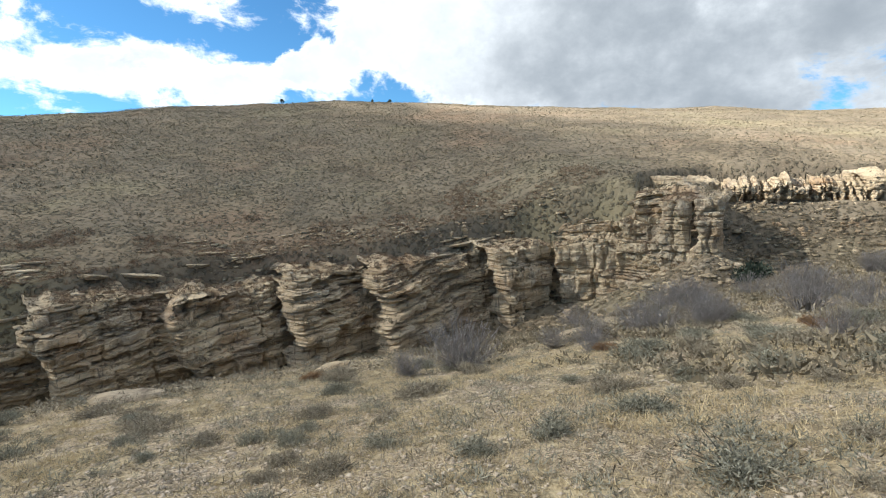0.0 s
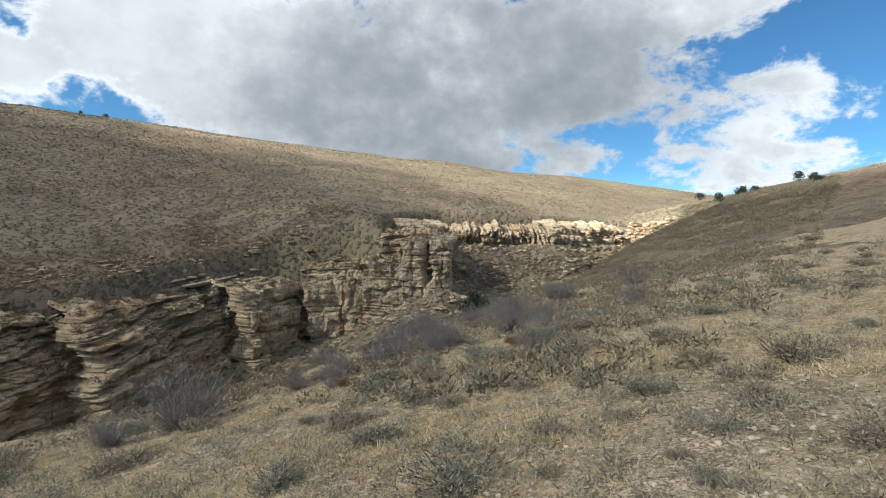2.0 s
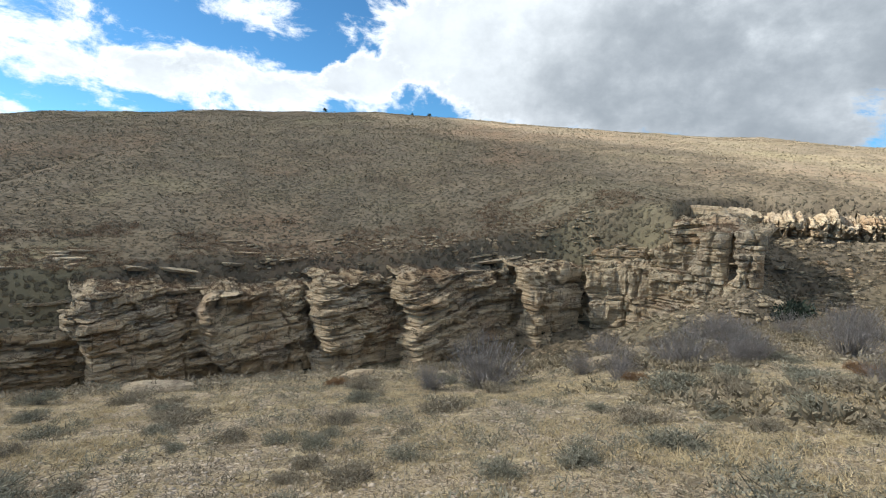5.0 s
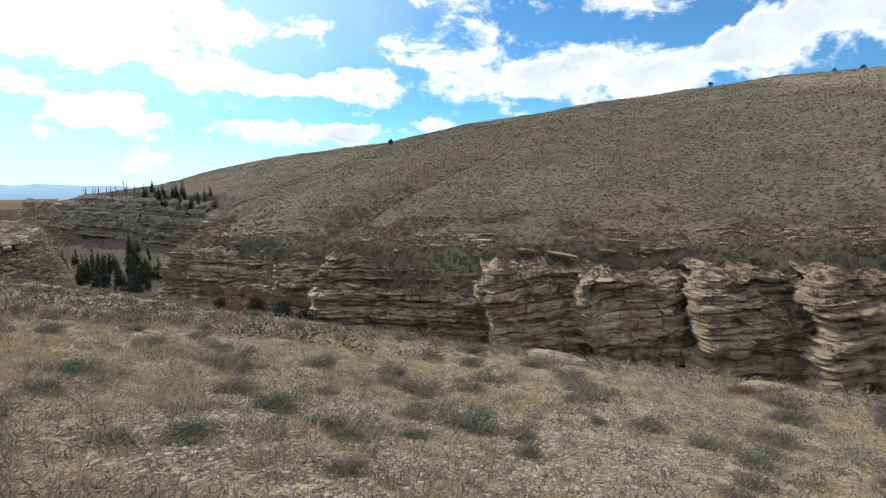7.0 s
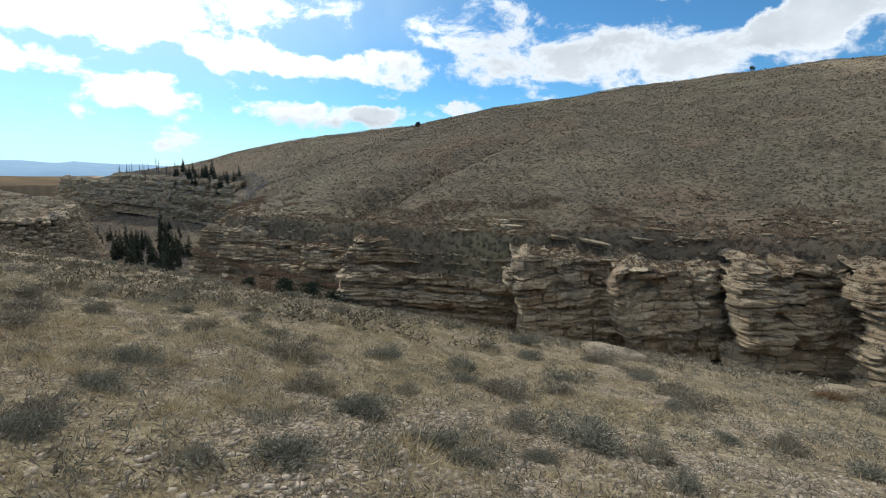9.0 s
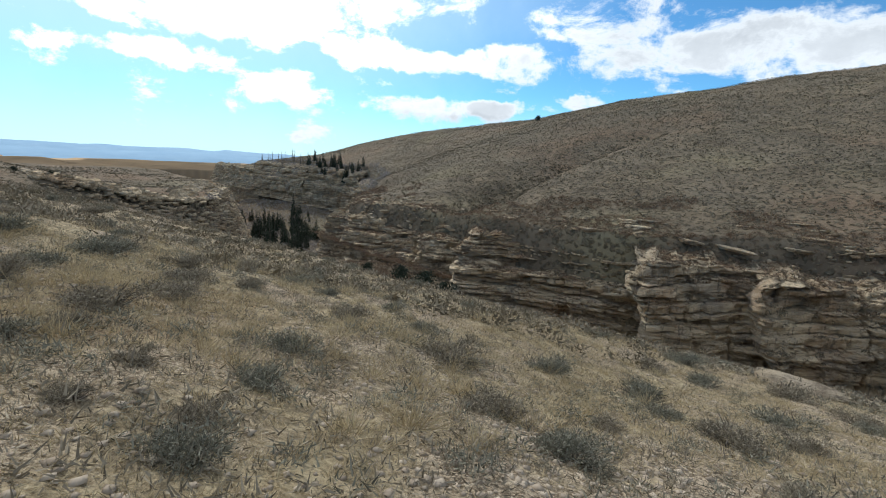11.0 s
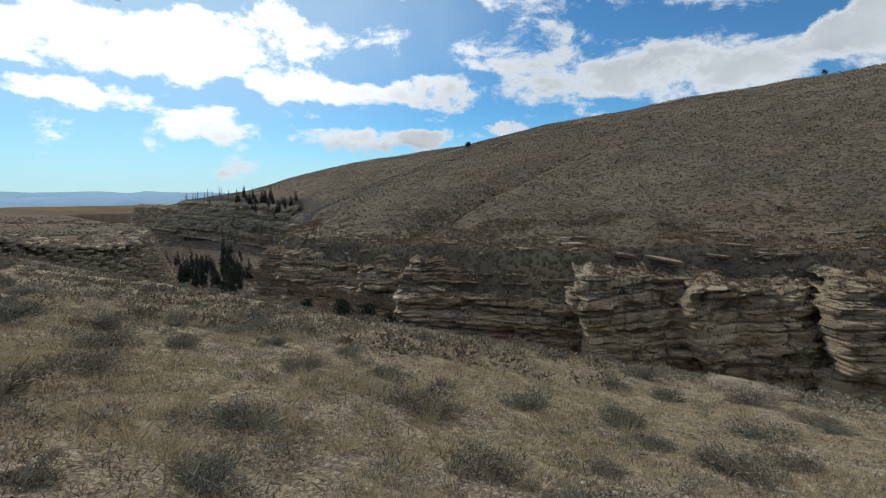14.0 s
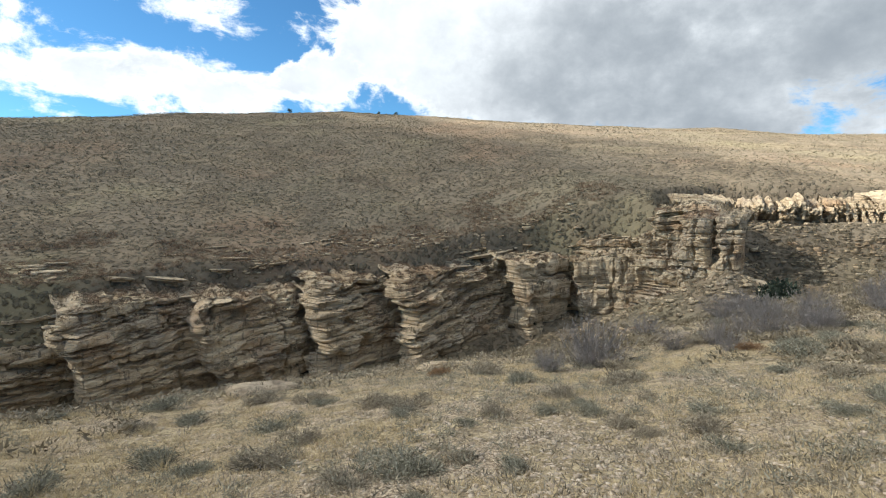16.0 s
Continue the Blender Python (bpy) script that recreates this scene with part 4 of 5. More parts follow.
def build_plants():
    rnd = np.random.RandomState(5)
    # sagebrush that stands out: x, y, width
    left = [(-22.7, 6.8, 0.9), (-15.9, 5.2, 0.85), (-14.9, 2.3, 0.5), (-14.2, 5.7, 0.75), (-13.2, 3.2, 0.75), (-12.6, 6.2, 0.65), (-12.4, 8.0, 0.5), (-11.7, 2.5, 0.9),
            (-11.4, 8.9, 0.6), (-10.5, 3.3, 0.95), (-9.8, 8.1, 0.6), (-9.6, 2.7, 0.5), (-9.1, 2.2, 0.55), (-8.7, 1.8, 0.4), (-8.7, 4.6, 0.7), (-8.2, 2.8, 0.4), (-7.8, 3.6, 0.6),
            (-7.5, 2.2, 0.3), (-7.5, 8.5, 0.9), (-7.2, 14.2, 0.8), (-7.2, 17.7, 1.1), (-7.1, 2.8, 0.42), (-6.7, 2.5, 0.54), (-6.6, 5.5, 0.8), (-6.2, 9.5, 0.9), (-5.6, 3.1, 0.3)]
    middle = [(-5.6, 8.2, 0.6), (-5.3, 1.9, 0.35), (-5.0, 3.4, 0.53), (-4.7, 7.8, 0.8), (-4.4, 4.7, 0.6), (-4.4, 16.4, 1.2), (-4.3, 11.1, 1.0), (-4.1, 8.8, 0.7), (-3.9, 4.5, 0.45),
              (-3.9, 6.2, 0.65), (-3.4, 5.2, 0.4), (-3.3, 3.6, 0.4), (-3.2, 6.3, 0.8), (-3.1, 15.1, 0.9), (-2.9, 13.9, 0.7), (-2.4, 6.3, 0.4), (-2.2, 5.5, 0.42), (-2.2, 11.1, 0.9),
              (-2.1, 9.5, 0.5), (-1.8, 10.2, 0.9), (-1.6, 7.9, 0.4), (-0.8, 8.4, 0.55), (0.0, 4.6, 0.65), (0.0, 5.8, 0.4), (0.0, 7.9, 0.6), (0.3, 6.4, 0.55), (0.5, 7.4, 0.6)]
    right = [(0.7, 5.4, 0.65), (0.8, 8.1, 0.5), (1.0, 8.9, 0.8), (1.6, 6.1, 0.6), (2.0, 7.7, 0.5), (2.3, 4.7, 0.55), (2.4, 14.9, 1.3), (3.2, 4.7, 0.75), (3.3, 9.8, 1.2), (3.8, 2.7, 0.95),
             (4.0, 1.9, 0.32), (4.2, 0.7, 0.3), (4.6, 1.0, 0.25), (4.9, 4.7, 0.85), (5.1, 2.4, 0.5), (5.3, 0.8, 0.5), (5.7, 1.9, 0.35), (5.8, 16.2, 1.2), (5.9, 12.7, 1.1), (6.0, 7.8, 0.65),
             (6.3, 0.6, 0.7), (6.3, 14.5, 1.2), (6.8, 5.1, 0.6), (7.1, 6.2, 0.75), (7.5, 4.1, 0.6), (7.6, 3.1, 0.65), (7.6, 6.8, 0.7), (9.1, 4.2, 0.7), (9.2, 1.8, 0.75), (9.7, 9.5, 1.1), (10.0, 6.9, 0.7)]
    gully = [(13.9, 6.9, 1.5), (15.6, 6.8, 1.7), (16.8, 6.7, 1.7), (14.8, 7.6, 1.4), (10.6, 4.9, 1.0), (11.8, 4.9, 1.2), (12.8, 8.7, 1.2), (10.6, 6.2, 1.0), (8.8, 9.2, 1.3), (10.3, 8.6, 1.1), (11.6, 7.6, 1.1), (9.6, 7.9, 0.9), (11.9, 10.0, 1.3), (18.5, 7.4, 1.4)]
    spots = left + middle + right + gully
    tries = 0
    while len(spots) < 310 and tries < 6000:
        tries += 1
        r, a = 6 + 38 * rnd.rand() ** 0.8, radians(rnd.choice([rnd.uniform(-98, 96), rnd.uniform(48, 97), rnd.uniform(-98, -55)]))
        x, y = -2 - r * math.sin(a), r * math.cos(a)
        if y > 25 + 0.1 * abs(x) or min(math.hypot(x - q[0], y - q[1]) for q in spots) < 0.9 + 0.02 * r:
            continue
        spots.append((x, y, rnd.uniform(0.4, 0.95) * (1.25 if x > 8 or x < -6 else 1)))
    kinds = [make_sage(k, k % 2 == 0) for k in range(6)]
    for k, (x, y, w) in enumerate(spots):
        m = Matrix.Translation((x, y, place_on(x, y))) @ Matrix.Rotation(rnd.uniform(0, 6.28), 4, "Z") @ Matrix.Diagonal((w * rnd.uniform(1.15, 1.5), w * rnd.uniform(1.05, 1.4), w * rnd.uniform(0.85, 1.15), 1))
        if k < len(kinds):
            kinds[k].matrix_basis = m
        else:
            ob = copy_thing(kinds[k % len(kinds)], Matrix())
            ob.matrix_basis = m
    for k, (x, y, w) in enumerate([(13.6, 7.9, 0.8), (9.5, 11.0, 0.7), (1.9, 17.6, 0.8)]):
        if k == 0:
            rusty = make_sage(9, False)
            tagged(rusty, "rust-brown dry rabbitbrush beside grey shrubs", "shrub", "rabbitbrush in the gully")
            rusty.name = "rabbitbrush"
            rusty.children[0].data.materials[0] = RUSTY
        ob = rusty if k == 0 else copy_thing(rusty, Matrix())
        ob.matrix_basis = Matrix.Translation((x, y, place_on(x, y))) @ Matrix.Rotation(k, 4, "Z") @ Matrix.Diagonal((w * 1.2, w * 1.2, w * 1.5, 1))
    # leafless shrubs: x, y, height, width
    shrubs = [make_bare_shrub(21, 150, 0.75), make_bare_shrub(22, 120, 0.95), make_bare_shrub(23, 120, 1.05)]
    for k, (x, y, h, w) in enumerate(SHRUBS):
        ob = shrubs[k] if k < 3 else copy_thing(shrubs[k % 3], Matrix())
        ob.matrix_basis = Matrix.Translation((x, y, place_on(x, y))) @ Matrix.Rotation(k * 1.3, 4, "Z") @ Matrix.Diagonal((h * w, h * w, h, 1))
    # small plants without number
    n = 38000
    r, a = 1.4 + 14 * rnd.rand(n) ** 1.1, np.radians(rnd.uniform(-100, 100, n))
    xy = np.stack([-2 - r * np.sin(a), 0.5 + r * np.cos(a)], 1)
    xy = xy[(value(xy[:, 0] / 1.7, xy[:, 1] / 1.7, 61) + 0.6 * value(xy[:, 0] / 0.5, xy[:, 1] / 0.5, 60) > 0.58) & (xy[:, 1] < 29)]
    scatter_soup("dry_grass", xy, rnd.uniform(0.09, 0.22, len(xy)) * (1 + 0.6 * (value(xy[:, 0] / 2.2, xy[:, 1] / 2.2, 59) > 0.72)), 14, STRAW, 62,
                 "straw-coloured dry grass tufts on stony soil", "grass", flat=0.22, leaf=(0.25, 0.62), slim=0.035, spike=0.9, single=True)
    n = 56000
    r, a = 7 + 24 * rnd.rand(n), np.radians(rnd.uniform(-100, 100, n))
    xy = np.stack([-2 - r * np.sin(a), 0.5 + r * np.cos(a)], 1)
    xy = xy[(value(xy[:, 0] / 1.7, xy[:, 1] / 1.7, 61) + 0.7 * value(xy[:, 0] / 0.6, xy[:, 1] / 0.6, 60) > 0.62) & (xy[:, 1] < 29)]
    scatter_soup("bunch_grass", xy, rnd.uniform(0.12, 0.29, len(xy)), 8, STRAW, 63, "clumped pale bunch grass on the stony slope", "grass", flat=0.3, leaf=(0.18, 0.40), slim=0.06, spike=0.9, single=True)
    # taller tussocks, thickest among the sagebrush to the west
    n = 1300
    r, a = 2.6 + 17 * rnd.rand(n), np.radians(rnd.uniform(-95, 98, n))
    xy = np.stack([-2.5 - r * np.sin(a), 0.5 + r * np.cos(a)], 1)
    xy = xy[(value(xy[:, 0] / 2.4, xy[:, 1] / 2.4, 57) + 0.35 * (xy[:, 0] < -6) > 0.74) & (xy[:, 1] < 22)]
    scatter_soup("straw_tussocks", xy, rnd.uniform(0.20, 0.42, len(xy)), 90, STRAW, 56, "tall pale straw tussocks between the sagebrush", "grass", flat=0.16, leaf=(0.45, 0.95), slim=0.012, spike=0.32, single=True)
    n = 22000
    r, a = 2.2 + 32 * rnd.rand(n) ** 1.1, np.radians(rnd.uniform(-100, 100, n))
    xy = np.stack([-2 - r * np.sin(a), 0.5 + r * np.cos(a)], 1)
    xy = xy[xy[:, 1] < 28]
    scatter_soup("low_weeds", xy, rnd.uniform(0.14, 0.4, len(xy)), 18, SAGE_DRY, 58, "small grey-brown dry weeds between the grass", "grass", flat=0.3, leaf=(0.14, 0.3), slim=0.085, spike=0.9, single=True)
    n = 20000
    r, a = 18 + 230 * rnd.rand(n) ** 1.1, np.radians(rnd.uniform(-100, 100, n))
    xy = np.stack([-2 - r * np.sin(a), 0.5 + r * np.cos(a)], 1)
    e = along(RIM, xy[:, 0], xy[:, 1])[0]
    dc = along(FLOOR, xy[:, 0], xy[:, 1])[0]
    xy = xy[(e < -0.5) & (value(xy[:, 0] / 5, xy[:, 1] / 5, 63) > 0.3)]
    scatter_soup("bank_scrub", xy, rnd.uniform(0.5, 1.15, len(xy)), 36, SAGE_DRY, 64, "grey sagebrush scattered over the near slopes", "shrub", flat=0.42, leaf=(0.08, 0.18), slim=0.19, spike=0.8, single=True)
    n = 21000
    x, y = np.where(rnd.rand(n) < 0.78, rnd.uniform(7, 135, n), rnd.uniform(-100, -7, n)), rnd.uniform(1.5, 38, n)
    e = along(RIM, x, y)[0]
    dc = along(FLOOR, x, y)[0]
    keep = (np.hypot(x + 4, y - 1) > 11.5) & (e < -1) & (dc < -4) & (value(x / 3, y / 3, 85) > 0.36) & ((x > 0) | (y < 18)) & (y < 24 + 0.3 * np.maximum(x, 0))
    xy = np.stack([x, y], 1)[keep]
    scatter_soup("slope_sage", xy, rnd.uniform(0.4, 1.15, len(xy)) * (1 + 0.6 * step(40, 100, xy[:, 0])), 26, SCRUB, 86, "grey-green sagebrush thick on the side slopes", "shrub", flat=0.42, leaf=(0.10, 0.24), slim=0.2, spike=0.9, single=True)
    n = 3200
    r, a = 3.5 + 22 * rnd.rand(n) ** 0.9, np.radians(rnd.uniform(-98, 98, n))
    xy = np.stack([-2.5 - r * np.sin(a), 0.5 + r * np.cos(a)], 1)
    xy = xy[(xy[:, 1] < 25) & (value(xy[:, 0] / 2.6, xy[:, 1] / 2.6, 95) > 0.38)]
    scatter_soup("young_sage", xy, rnd.uniform(0.2, 0.52, len(xy)), 80, SAGE, 96, "small young sagebrush tufts in the dry grass", "shrub", flat=0.45, leaf=(0.08, 0.2), slim=0.09, spike=0.9, single=True)
    n = 9000
    x, y = rnd.uniform(-340, -125, n), rnd.uniform(-60, 150, n)
    e = along(RIM, x, y)[0]
    keep = (e < -2) & (value(x / 7, y / 7, 87) > 0.25)
    xy = np.stack([x, y], 1)[keep]
    scatter_soup("mesa_scrub", xy, rnd.uniform(0.5, 1.3, len(xy)), 14, SCRUB, 88, "grey-brown scrub over the mesa beyond", "shrub", flat=0.36, leaf=(0.2, 0.42), slim=0.3, single=True)
    n = 200000
    x, y = rnd.uniform(-340, 420, n), 44 + 222 * rnd.rand(n) ** 1.25
    e = along(RIM, x, y)[0]
    gully = np.abs(x - np.interp(y, [p[0] for p in GULLY], [p[1] for p in GULLY]) + 3) < 5
    gully &= (y > 84) & (y < 158)
    keep = (e > 1.0) & ((x < 70) | (rnd.rand(n) < 0.35)) & (value(x / 9, y / 9, 65) * 0.6 + 0.6 * rnd.rand(n) + 0.8 * gully > 0.42)
    xy = np.stack([x, y], 1)[keep]
    scatter_soup("hill_scrub", xy, rnd.uniform(0.35, 0.85, len(xy)) * (1 + 0.5 * (rnd.rand(len(xy)) < 0.08) + 0.7 * gully[keep]), 7, SCRUB, 67, "low brown scrub covering the hillside", "shrub", flat=0.36, leaf=(0.25, 0.5), slim=0.30, single=True)
    n = 42000
    x, y = rnd.uniform(-122, 66, n), 44 + 70 * rnd.rand(n)
    e = along(RIM, x, y)[0]
    keep = (e > 0.6) & (e < 26) & (value(x / 7, y / 4, 68) - 0.022 * e > 0.16)
    xy = np.stack([x, y], 1)[keep]
    scatter_soup("rim_brush", xy, rnd.uniform(0.45, 1.3, len(xy)), 20, BRUSH, 69, "reddish-brown brush among the rubble over the cliff", "shrub", flat=0.42, leaf=(0.16, 0.34), slim=0.15, spike=0.9, single=True)
    # stone chips
    n = 46000
    r, a = 1.3 + 15 * rnd.rand(n) ** 1.5, np.radians(rnd.uniform(-100, 100, n))
    x, y = -2 - r * np.sin(a), 0.5 + r * np.cos(a)
    keep = value(x / 1.7, y / 1.7, 61) + 0.6 * rnd.rand(n) < 0.85
    x, y = x[keep], y[keep]
    z = rough_land(x, y)
    octa = np.array([(1, 0, 0), (0.2, 0.9, 0.05), (-1, 0.1, 0), (-0.1, -0.8, 0), (0.1, 0, 0.35), (0, 0.1, -0.35)])
    faces = np.array([(0, 1, 4), (1, 2, 4), (2, 3, 4), (3, 0, 4), (1, 0, 5), (2, 1, 5), (3, 2, 5), (0, 3, 5)])
    turn, size = rnd.uniform(0, 6.283, len(x)), 0.012 + 0.048 * rnd.rand(len(x)) ** 2.4
    c, s = np.cos(turn)[:, None], np.sin(turn)[:, None]
    shape = octa[None] * rnd.uniform(0.6, 1.4, (len(x), 6, 3)) * size[:, None, None]
    v = np.stack([shape[..., 0] * c - shape[..., 1] * s + x[:, None], shape[..., 0] * s + shape[..., 1] * c + y[:, None], shape[..., 2] + z[:, None] + 0.004], -1)
    t = (faces[None] + (np.arange(len(x)) * 6)[:, None, None])
    tagged(soup("stone_chips", v, t, CHIPS), "pale limestone chips scattered over bare soil", "stones", kind="stuff")


SHRUBS = [(6.3, 14.4, 1.85, 1.0), (11.0, 13.4, 0.9, 0.9), (13.0, 12.7, 1.35, 1.0), (13.9, 11.6, 0.9, 1.0), (18.9, 11.4, 1.9, 1.0), (9.4, 11.6, 0.7, 1.0), (4.4, 14.2, 0.8, 1.1),
          (9.9, 14.2, 0.8, 1.0), (12.0, 6.5, 0.7, 1.0), (24, 14.5, 1.6, 1.1), (26.5, 25, 1.7, 1.1), (31, 27, 1.8, 1.1), (15.2, 12.2, 1.1, 1.1), (16.6, 13.4, 1.2, 1.1),
          (18, 23.5, 1.4, 1.1), (36, 18, 1.4, 1.0), (21.3, 6.8, 1.0, 1.1), (16.9, 8.4, 1.3, 1.1), (22, 19, 1.6, 1.2), (47, 36, 2.0, 1.1), (28, 20, 1.6, 1.0), (33.4, 15.7, 1.5, 1.1), (33.8, 11.1, 1.4, 1.1), (14.4, 14.8, 1.3, 1.1)]
build_plants()


def on_shelf(x, y):
    return float(shelf(np.array([x]), np.array([y]))[0])


def build_trees():
    rnd = np.random.RandomState(15)
    spruces = [make_conifer(31, 16, 0.13), make_conifer(32, 18, 0.11), make_conifer(33, 14, 0.16)]
    spots = []
    def by_angle(az, far):
        return -4.5 - far * math.sin(radians(az)), 1 + far * math.cos(radians(az))
    while len(spots) < 60:
        x, y = by_angle(rnd.choice([rnd.uniform(55, 62.4), rnd.uniform(54.8, 58.5)]), rnd.uniform(165, 300))
        if on_shelf(x, y) < -15:
            spots.append((x, y, rnd.uniform(6, 13)))
    for _ in range(64):
        u = rnd.rand()
        spots.append((-196 - 150 * u, 124 + 26 * u + rnd.uniform(-6, 22), rnd.uniform(6, 12)))
    for _ in range(26):
        az = rnd.uniform(53.2, 56)
        spots.append((*by_angle(az, rnd.uniform(215, 285)), rnd.uniform(5, 9.5)))
    for _ in range(36):
        u = rnd.rand()
        spots.append((-203 - 68 * u, 173 + 14 * u + rnd.uniform(0, 8), rnd.uniform(5, 9.5)))
    for k, (x, y, h) in enumerate(spots):
        ob = spruces[k] if k < 3 else copy_thing(spruces[k % 3], Matrix())
        tagged(ob, group="conifers down the canyon")
        ob.matrix_basis = Matrix.Translation((x, y, on_shelf(x, y) - 0.2)) @ Matrix.Rotation(k, 4, "Z") @ Matrix.Diagonal((h * rnd.uniform(0.9, 1.3), h, h, 1))
    snag = make_snag(41)
    for k in range(24):
        x = -262 - 3.4 * k + rnd.normal() * 4
        y = 186 + (-262 - x) * 0.15 + rnd.uniform(-2, 9)
        h = rnd.uniform(4, 8)
        ob = snag if k == 0 else copy_thing(snag, Matrix())
        tagged(ob, group="dead trees on the canyon edge")
        ob.matrix_basis = Matrix.Translation((x, y, on_shelf(x, y) - 0.3)) @ Matrix.Rotation(k * 1.7, 4, "Z") @ Matrix.Diagonal((h * 1.8, h * 1.8, h, 1))
    juniper = make_juniper(51)
    for k, (x, y, h) in enumerate([(-71.5, 72.3, 5.0), (-64, 71.0, 5.2), (-58, 70.3, 4.8), (-53, 70, 4.0), (-84, 74.5, 3.6), (57.5, 40.3, 6.4), (59.5, 43, 3.6), (142, 30, 2.6), (133, 24, 2.8), (124, 18, 3.0), (128, 16, 2.2),
                                  (139, 9, 2.8), (134, 6, 2.4), (120, 4.5, 2.0), (-146, 33, 1.7), (-143, 26, 1.4), (-125, 222, 3.5), (20, 262, 2.6), (75, 260, 2.4), (66, 262, 2.0), (44, 75.5, 1.6), (-5, 78, 1.5)]):
        ob = juniper if k == 0 else copy_thing(juniper, Matrix())
        ob.matrix_basis = Matrix.Translation((x, y, place_on(x, y) - 0.1)) @ Matrix.Rotation(k * 2.1, 4, "Z") @ Matrix.Diagonal((h * 0.9, h * 0.9, h, 1))


build_trees()


def build_rocks():
    rnd = random.Random(8)
    flat = make_rock("flat_rock", 1, (1.6, 0.9, 0.5), "broad pale rock at the lip of the canyon")
    flat.matrix_basis = pose(3.2, 22.0, place_on(3.2, 22.0) + 0.12, 0, 0, 10)
    low = make_rock("flat_rock", 2, (2.8, 1.2, 0.45), "long flat rock half buried in the grass", flat=True)
    low.matrix_basis = pose(-4.2, 19.6, place_on(-4.2, 19.6) + 0.1, 4, 0, -4)
    slab = make_rock("flat_rock", 3, (2.2, 1.0, 0.4), "thin pale slab among the shrubs", flat=True)
    slab.matrix_basis = pose(12.0, 15.5, place_on(12.0, 15.5) + 0.1, 3, 0, 14)
    # boulders in the gully and at the foot of the cliff
    kinds = [make_rock("boulder", 10 + k, (1, 0.85, 0.75), "weathered tan boulder lying on the scree") for k in range(4)]
    spots = [(50, 67.5, 1.8), (53, 44, 1.6), (57, 47, 1.3), (66, 44, 1.5), (72, 46, 1.2), (63, 47, 2.0), (78, 50, 1.4), (84, 52, 1.2), (70, 52, 1.0), (60, 43, 0.9), (90, 47, 1.1), (96, 43, 1.3), (46, 60, 1.1), (41, 66, 1.0)]
    while len(spots) < 70:
        x = rnd.uniform(42, 122)
        y = 41 + rnd.uniform(-4, 22) * (1 - abs(x - 80) / 60)
        spots.append((x, y, rnd.uniform(0.35, 0.95)))
    for k, (x, y, w) in enumerate(spots):
        ob = kinds[k] if k < 4 else copy_thing(kinds[k % 4], Matrix())
        tagged(ob, group="boulders in the gully")
        ob.matrix_basis = Matrix.Translation((x, y, place_on(x, y) + 0.12 * w)) @ Matrix.Rotation(rnd.uniform(0, 6.28), 4, "Z") @ Matrix.Diagonal((w * 1.2, w, w * rnd.uniform(0.7, 1.1), 1))
    # blocks lying on the massive buttress
    for k, (x, y, w, h) in enumerate([(45.8, 76, 2.6, 2.2), (48.6, 76.2, 3.2, 2.8), (52.2, 75.6, 5.0, 2.2), (26, 77, 3.0, 1.6)]):
        ob = make_rock("block", 60 + k, (w, w * 0.7, h), "pale rounded sandstone block on the cliff edge")
        ob.matrix_basis = pose(x, y, on_shelf(x, y) - 1.2 + 0.25 * h, 0, 0, k * 25)
    # ledges that crop out of the hillside above the cliff
    ledges = [make_slab("ledge", 30 + k, "thin pale sandstone ledge cropping out of the hillside") for k in range(4)]
    spots = [(-16.3, 86.7, 9), (-21.6, 84.8, 5.5), (-7.7, 88.6, 4.5), (-1.6, 89.2, 2.5), (-14, 84.1, 6), (-37, 82.8, 8), (40, 84, 13), (33, 83.5, 6), (47, 83, 9), (8, 84, 6), (15, 83, 5), (-30, 78.5, 5), (-52.6, 77.5, 4.5), (-46, 77, 4)]
    while len(spots) < 80:
        x = rnd.uniform(-115, 62)
        spots.append((x, float(np.interp(x, _fx, FOOT_Y)) + 1 + abs(rnd.gauss(0, 6)) + (5 if rnd.random() < 0.4 else 0), rnd.uniform(1.4, 5.0)))
    for k, (x, y, w) in enumerate(spots):
        ob = ledges[k] if k < 4 else copy_thing(ledges[k % 4], Matrix())
        tagged(ob, group="ledges above the cliff")
        tilt = max(-7, min(7, math.degrees(math.atan2(on_shelf(x + w / 3, y) - on_shelf(x - w / 3, y), w / 1.5))))
        ob.matrix_basis = pose(x, y, on_shelf(x, y) - 0.015 * min(w, 5), rnd.uniform(-4, 2), -tilt, rnd.uniform(-7, 7)) @ Matrix.Diagonal((w, min(w, 6) * rnd.uniform(0.7, 1.1), min(w, 5) * rnd.uniform(0.7, 1.2), 1))


build_rocks()


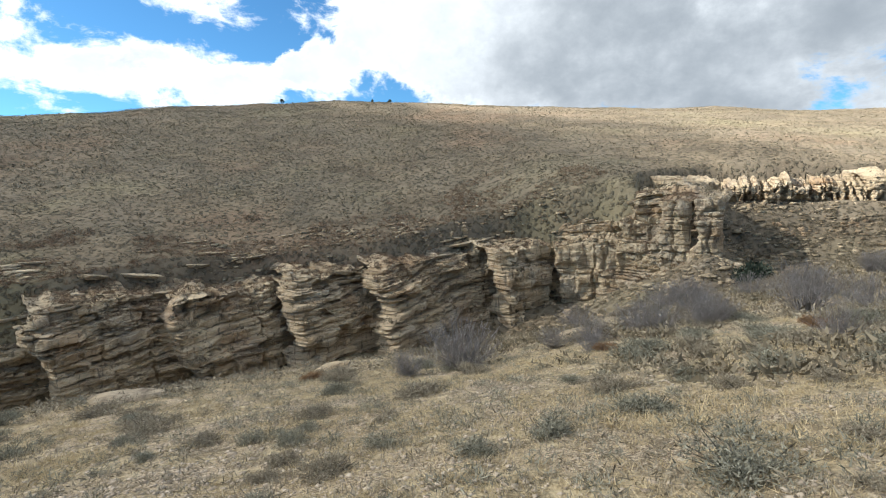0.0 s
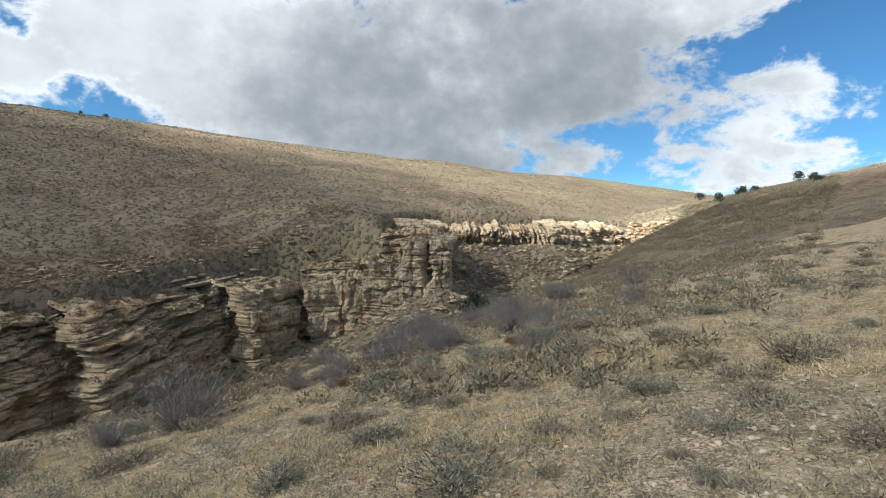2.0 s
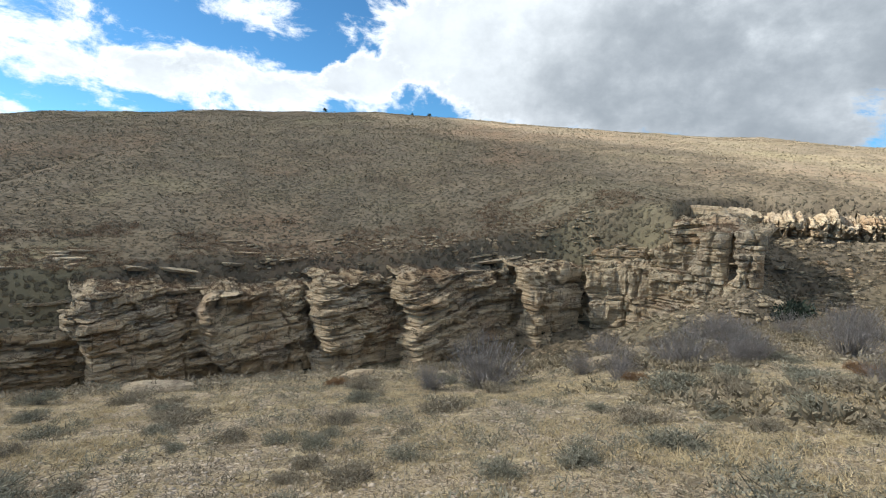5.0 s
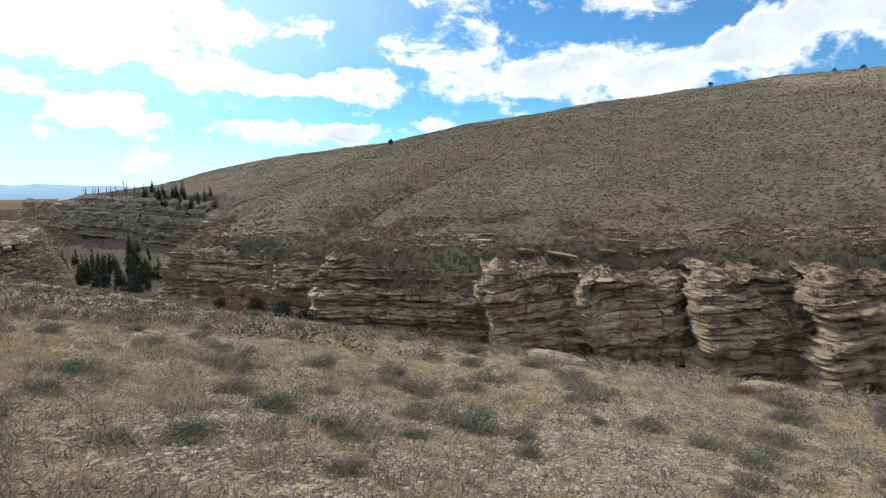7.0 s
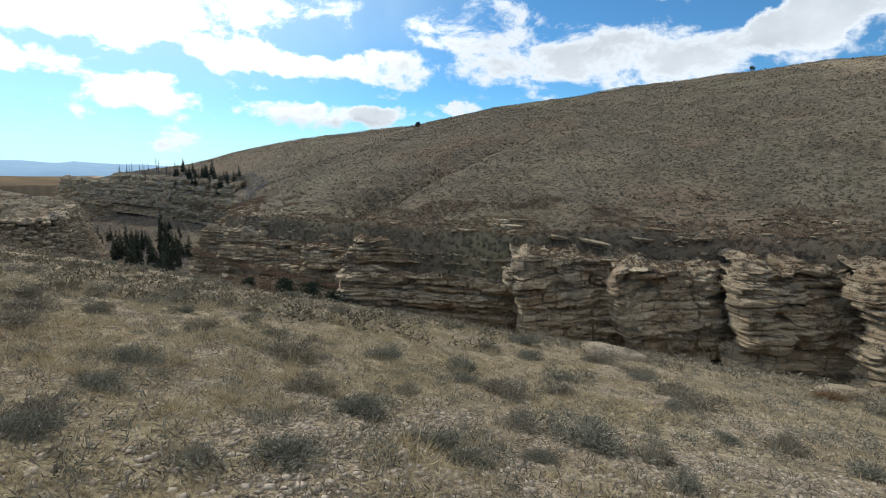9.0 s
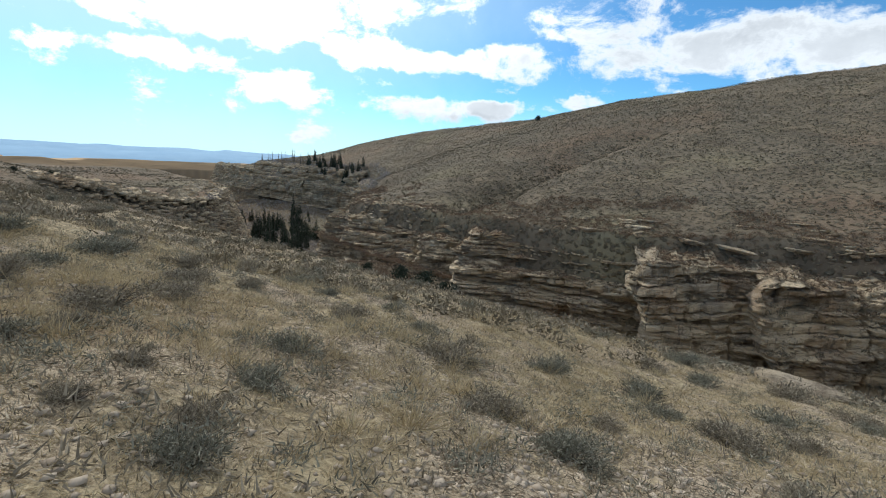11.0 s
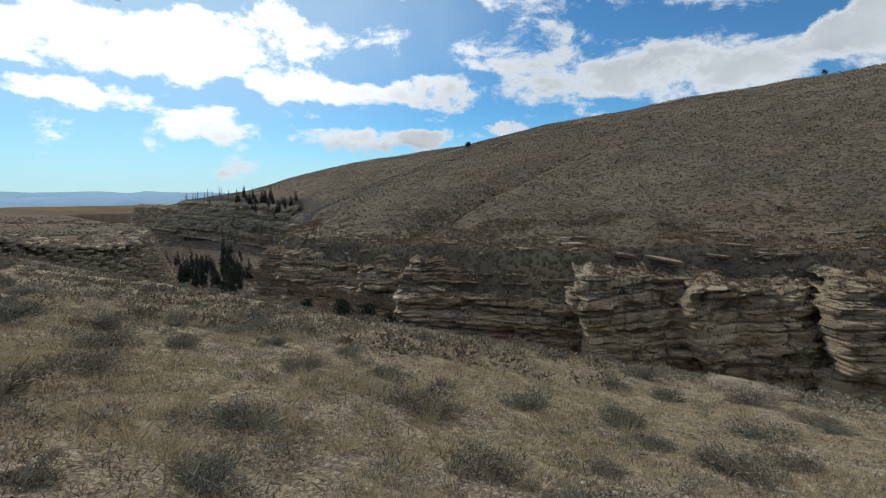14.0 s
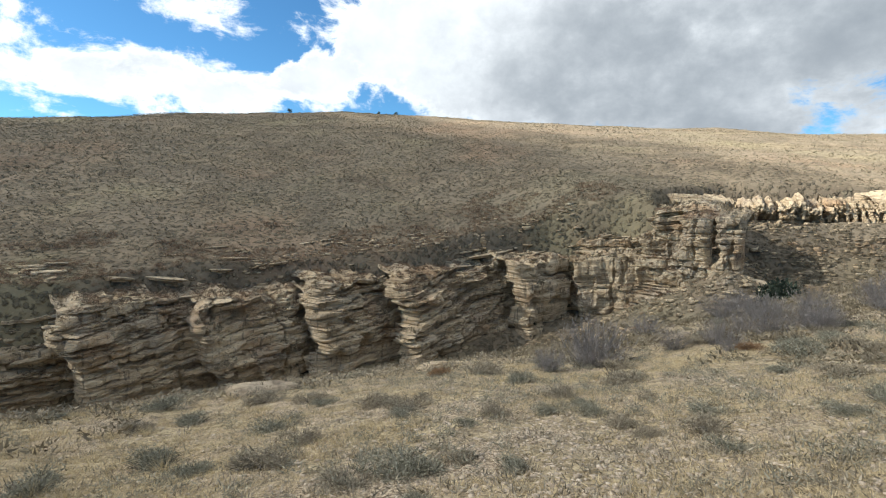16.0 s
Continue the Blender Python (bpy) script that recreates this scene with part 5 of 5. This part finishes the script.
def build_rubble():
    rnd = np.random.RandomState(77)
    n = 15000
    x, y = rnd.uniform(-122, 64, n), rnd.uniform(66, 104, n)
    e = along(RIM, x, y)[0]
    keep = (e > 0.8) & (e < 15) & (value(x / 6, y / 3, 78) + 0.4 * rnd.rand(n) - 0.03 * e > 0.48)
    x, y = x[keep], y[keep]
    scatter_stones("ledge_rubble", x, y, shelf(x, y), 0.2 + 0.8 * rnd.rand(len(x)) ** 3, 79, "broken sandstone rubble over the cliff edge", ROCK)
    n = 12000
    x, y = rnd.uniform(36, 130, n), rnd.uniform(30, 72, n)
    e = along(RIM, x, y)[0]
    dc = along(FLOOR, x, y)[0]
    keep = (e < -0.4) & (dc > -6) & (value(x / 5, y / 5, 80) + 0.5 * rnd.rand(n) > 0.62)
    x, y = x[keep], y[keep]
    scatter_stones("scree", x, y, rough_land(x, y), 0.15 + 0.8 * rnd.rand(len(x)) ** 3, 81, "scree of pale broken rock in the gully", ROCK)
    n = 3000
    x, y = rnd.uniform(104, 132, n), rnd.uniform(30, 46, n)
    keep = (np.abs(y - (39 - 0.1 * (x - 118))) < 6) & (rnd.rand(n) < 0.6)
    x, y = x[keep], y[keep]
    scatter_stones("pale_scree", x, y, rough_land(x, y), 0.3 + 1.2 * rnd.rand(len(x)) ** 2, 82, "pale tumbled rocks below the rimrock", ROCK)
    n = 3500
    u, off = rnd.rand(n), rnd.normal(0, 6.5, n)
    x, y = -138 - 78 * u - 0.57 * off, 64 + 58 * u + 0.82 * off
    scatter_stones("mesa_rubble", x, y, rough_land(x, y), 0.3 + 1.5 * rnd.rand(n) ** 2.5, 84, "broken grey-brown rock along the mesa edge", ROCK)
    n = 3000
    x, y = rnd.normal(-143, 4.5, n), rnd.uniform(28, 76, n)
    scatter_stones("slope_rubble", x, y, rough_land(x, y), 0.35 + 1.5 * rnd.rand(n) ** 2.2, 85, "dark broken rock down the mesa slope", ROCK)
    # brush along the foot and on the middle ledge of the western cliff
    n = 1500
    x = rnd.uniform(-122, -48, n)
    rim_y = np.interp(x, [p[0] for p in RIM[13:22]][::-1], [p[1] for p in RIM[13:22]][::-1])
    ledge = (rnd.rand(n) < 0.45) & (x < -59)
    y = np.where(ledge, rim_y + rnd.uniform(0.6, 3.4, n), rim_y - rnd.uniform(0.5, 8, n))
    z = np.where(ledge, -23.6 + 0.5 * fbm(x / 4, y / 4, 3), rough_land(x, y))
    scatter_soup("cliff_brush", np.stack([x, y], 1), np.where(ledge, rnd.uniform(0.7, 1.8, n), rnd.uniform(1.0, 3.2, n)), 60, BRUSH, 93, "dark brown brush at the cliff foot and ledges", "shrub", flat=0.55, leaf=(0.1, 0.24), slim=0.1, spike=0.8, single=True, height=z)
    n = 9000
    x, y = rnd.uniform(-345, -122, n), rnd.uniform(70, 200, n)
    e = along(RIM, x, y)[0]
    dc = along(FLOOR, x, y)[0]
    keep = (e > -45) & (e < 12) & (dc > -14)
    xy = np.stack([x, y], 1)[keep]
    scatter_soup("canyon_brush", xy, rnd.uniform(1.2, 3.4, len(xy)), 24, TWIG, 89, "grey leafless brush down the canyon", "shrub", flat=0.6, leaf=(0.14, 0.3), slim=0.1, spike=0.8, single=True)
    n = 9000
    x, y = rnd.uniform(-130, 128, n), rnd.uniform(34, 92, n)
    e = along(RIM, x, y)[0]
    dc = along(FLOOR, x, y)[0]
    keep = (e < -0.8) & (dc > -8)
    xy = np.stack([x, y], 1)[keep]
    scatter_soup("gully_brush", xy, rnd.uniform(0.5, 1.4, len(xy)), 44, SCRUB, 83, "brown brush on the canyon floor and scree", "shrub", flat=0.5, leaf=(0.14, 0.3), slim=0.2, spike=1.0, single=True)


build_rubble()


def build_distance():
    """Low hills, tinted blue for haze, and the town in the far valley."""
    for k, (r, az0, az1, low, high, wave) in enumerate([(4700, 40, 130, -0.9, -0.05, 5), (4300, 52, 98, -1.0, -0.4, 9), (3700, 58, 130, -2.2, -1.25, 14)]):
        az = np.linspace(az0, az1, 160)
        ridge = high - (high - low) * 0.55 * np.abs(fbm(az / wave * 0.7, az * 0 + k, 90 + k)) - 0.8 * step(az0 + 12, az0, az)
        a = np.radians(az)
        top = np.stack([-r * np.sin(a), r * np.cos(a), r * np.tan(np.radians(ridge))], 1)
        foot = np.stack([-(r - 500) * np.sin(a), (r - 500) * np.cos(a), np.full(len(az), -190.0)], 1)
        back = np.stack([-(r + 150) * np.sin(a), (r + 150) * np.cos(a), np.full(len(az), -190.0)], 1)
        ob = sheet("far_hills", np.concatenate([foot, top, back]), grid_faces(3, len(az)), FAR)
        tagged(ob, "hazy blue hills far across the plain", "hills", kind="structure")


build_distance()


def build_town():
    rnd = np.random.RandomState(91)
    n = 420
    a, d = np.radians(np.clip(rnd.normal(78, 3.6, n), 69, 87)), rnd.uniform(3960, 4270, n)
    x, y = -d * np.sin(a), d * np.cos(a)
    # on the flank of the second line of hills
    z = np.maximum(land(x, y), -190 + (d - 3800) / 500 * (190 - 62))
    scatter_stones("town", x, y, z + 1, rnd.uniform(5, 13, n), 92, "tiny white buildings of a distant town", TOWN)


build_town()
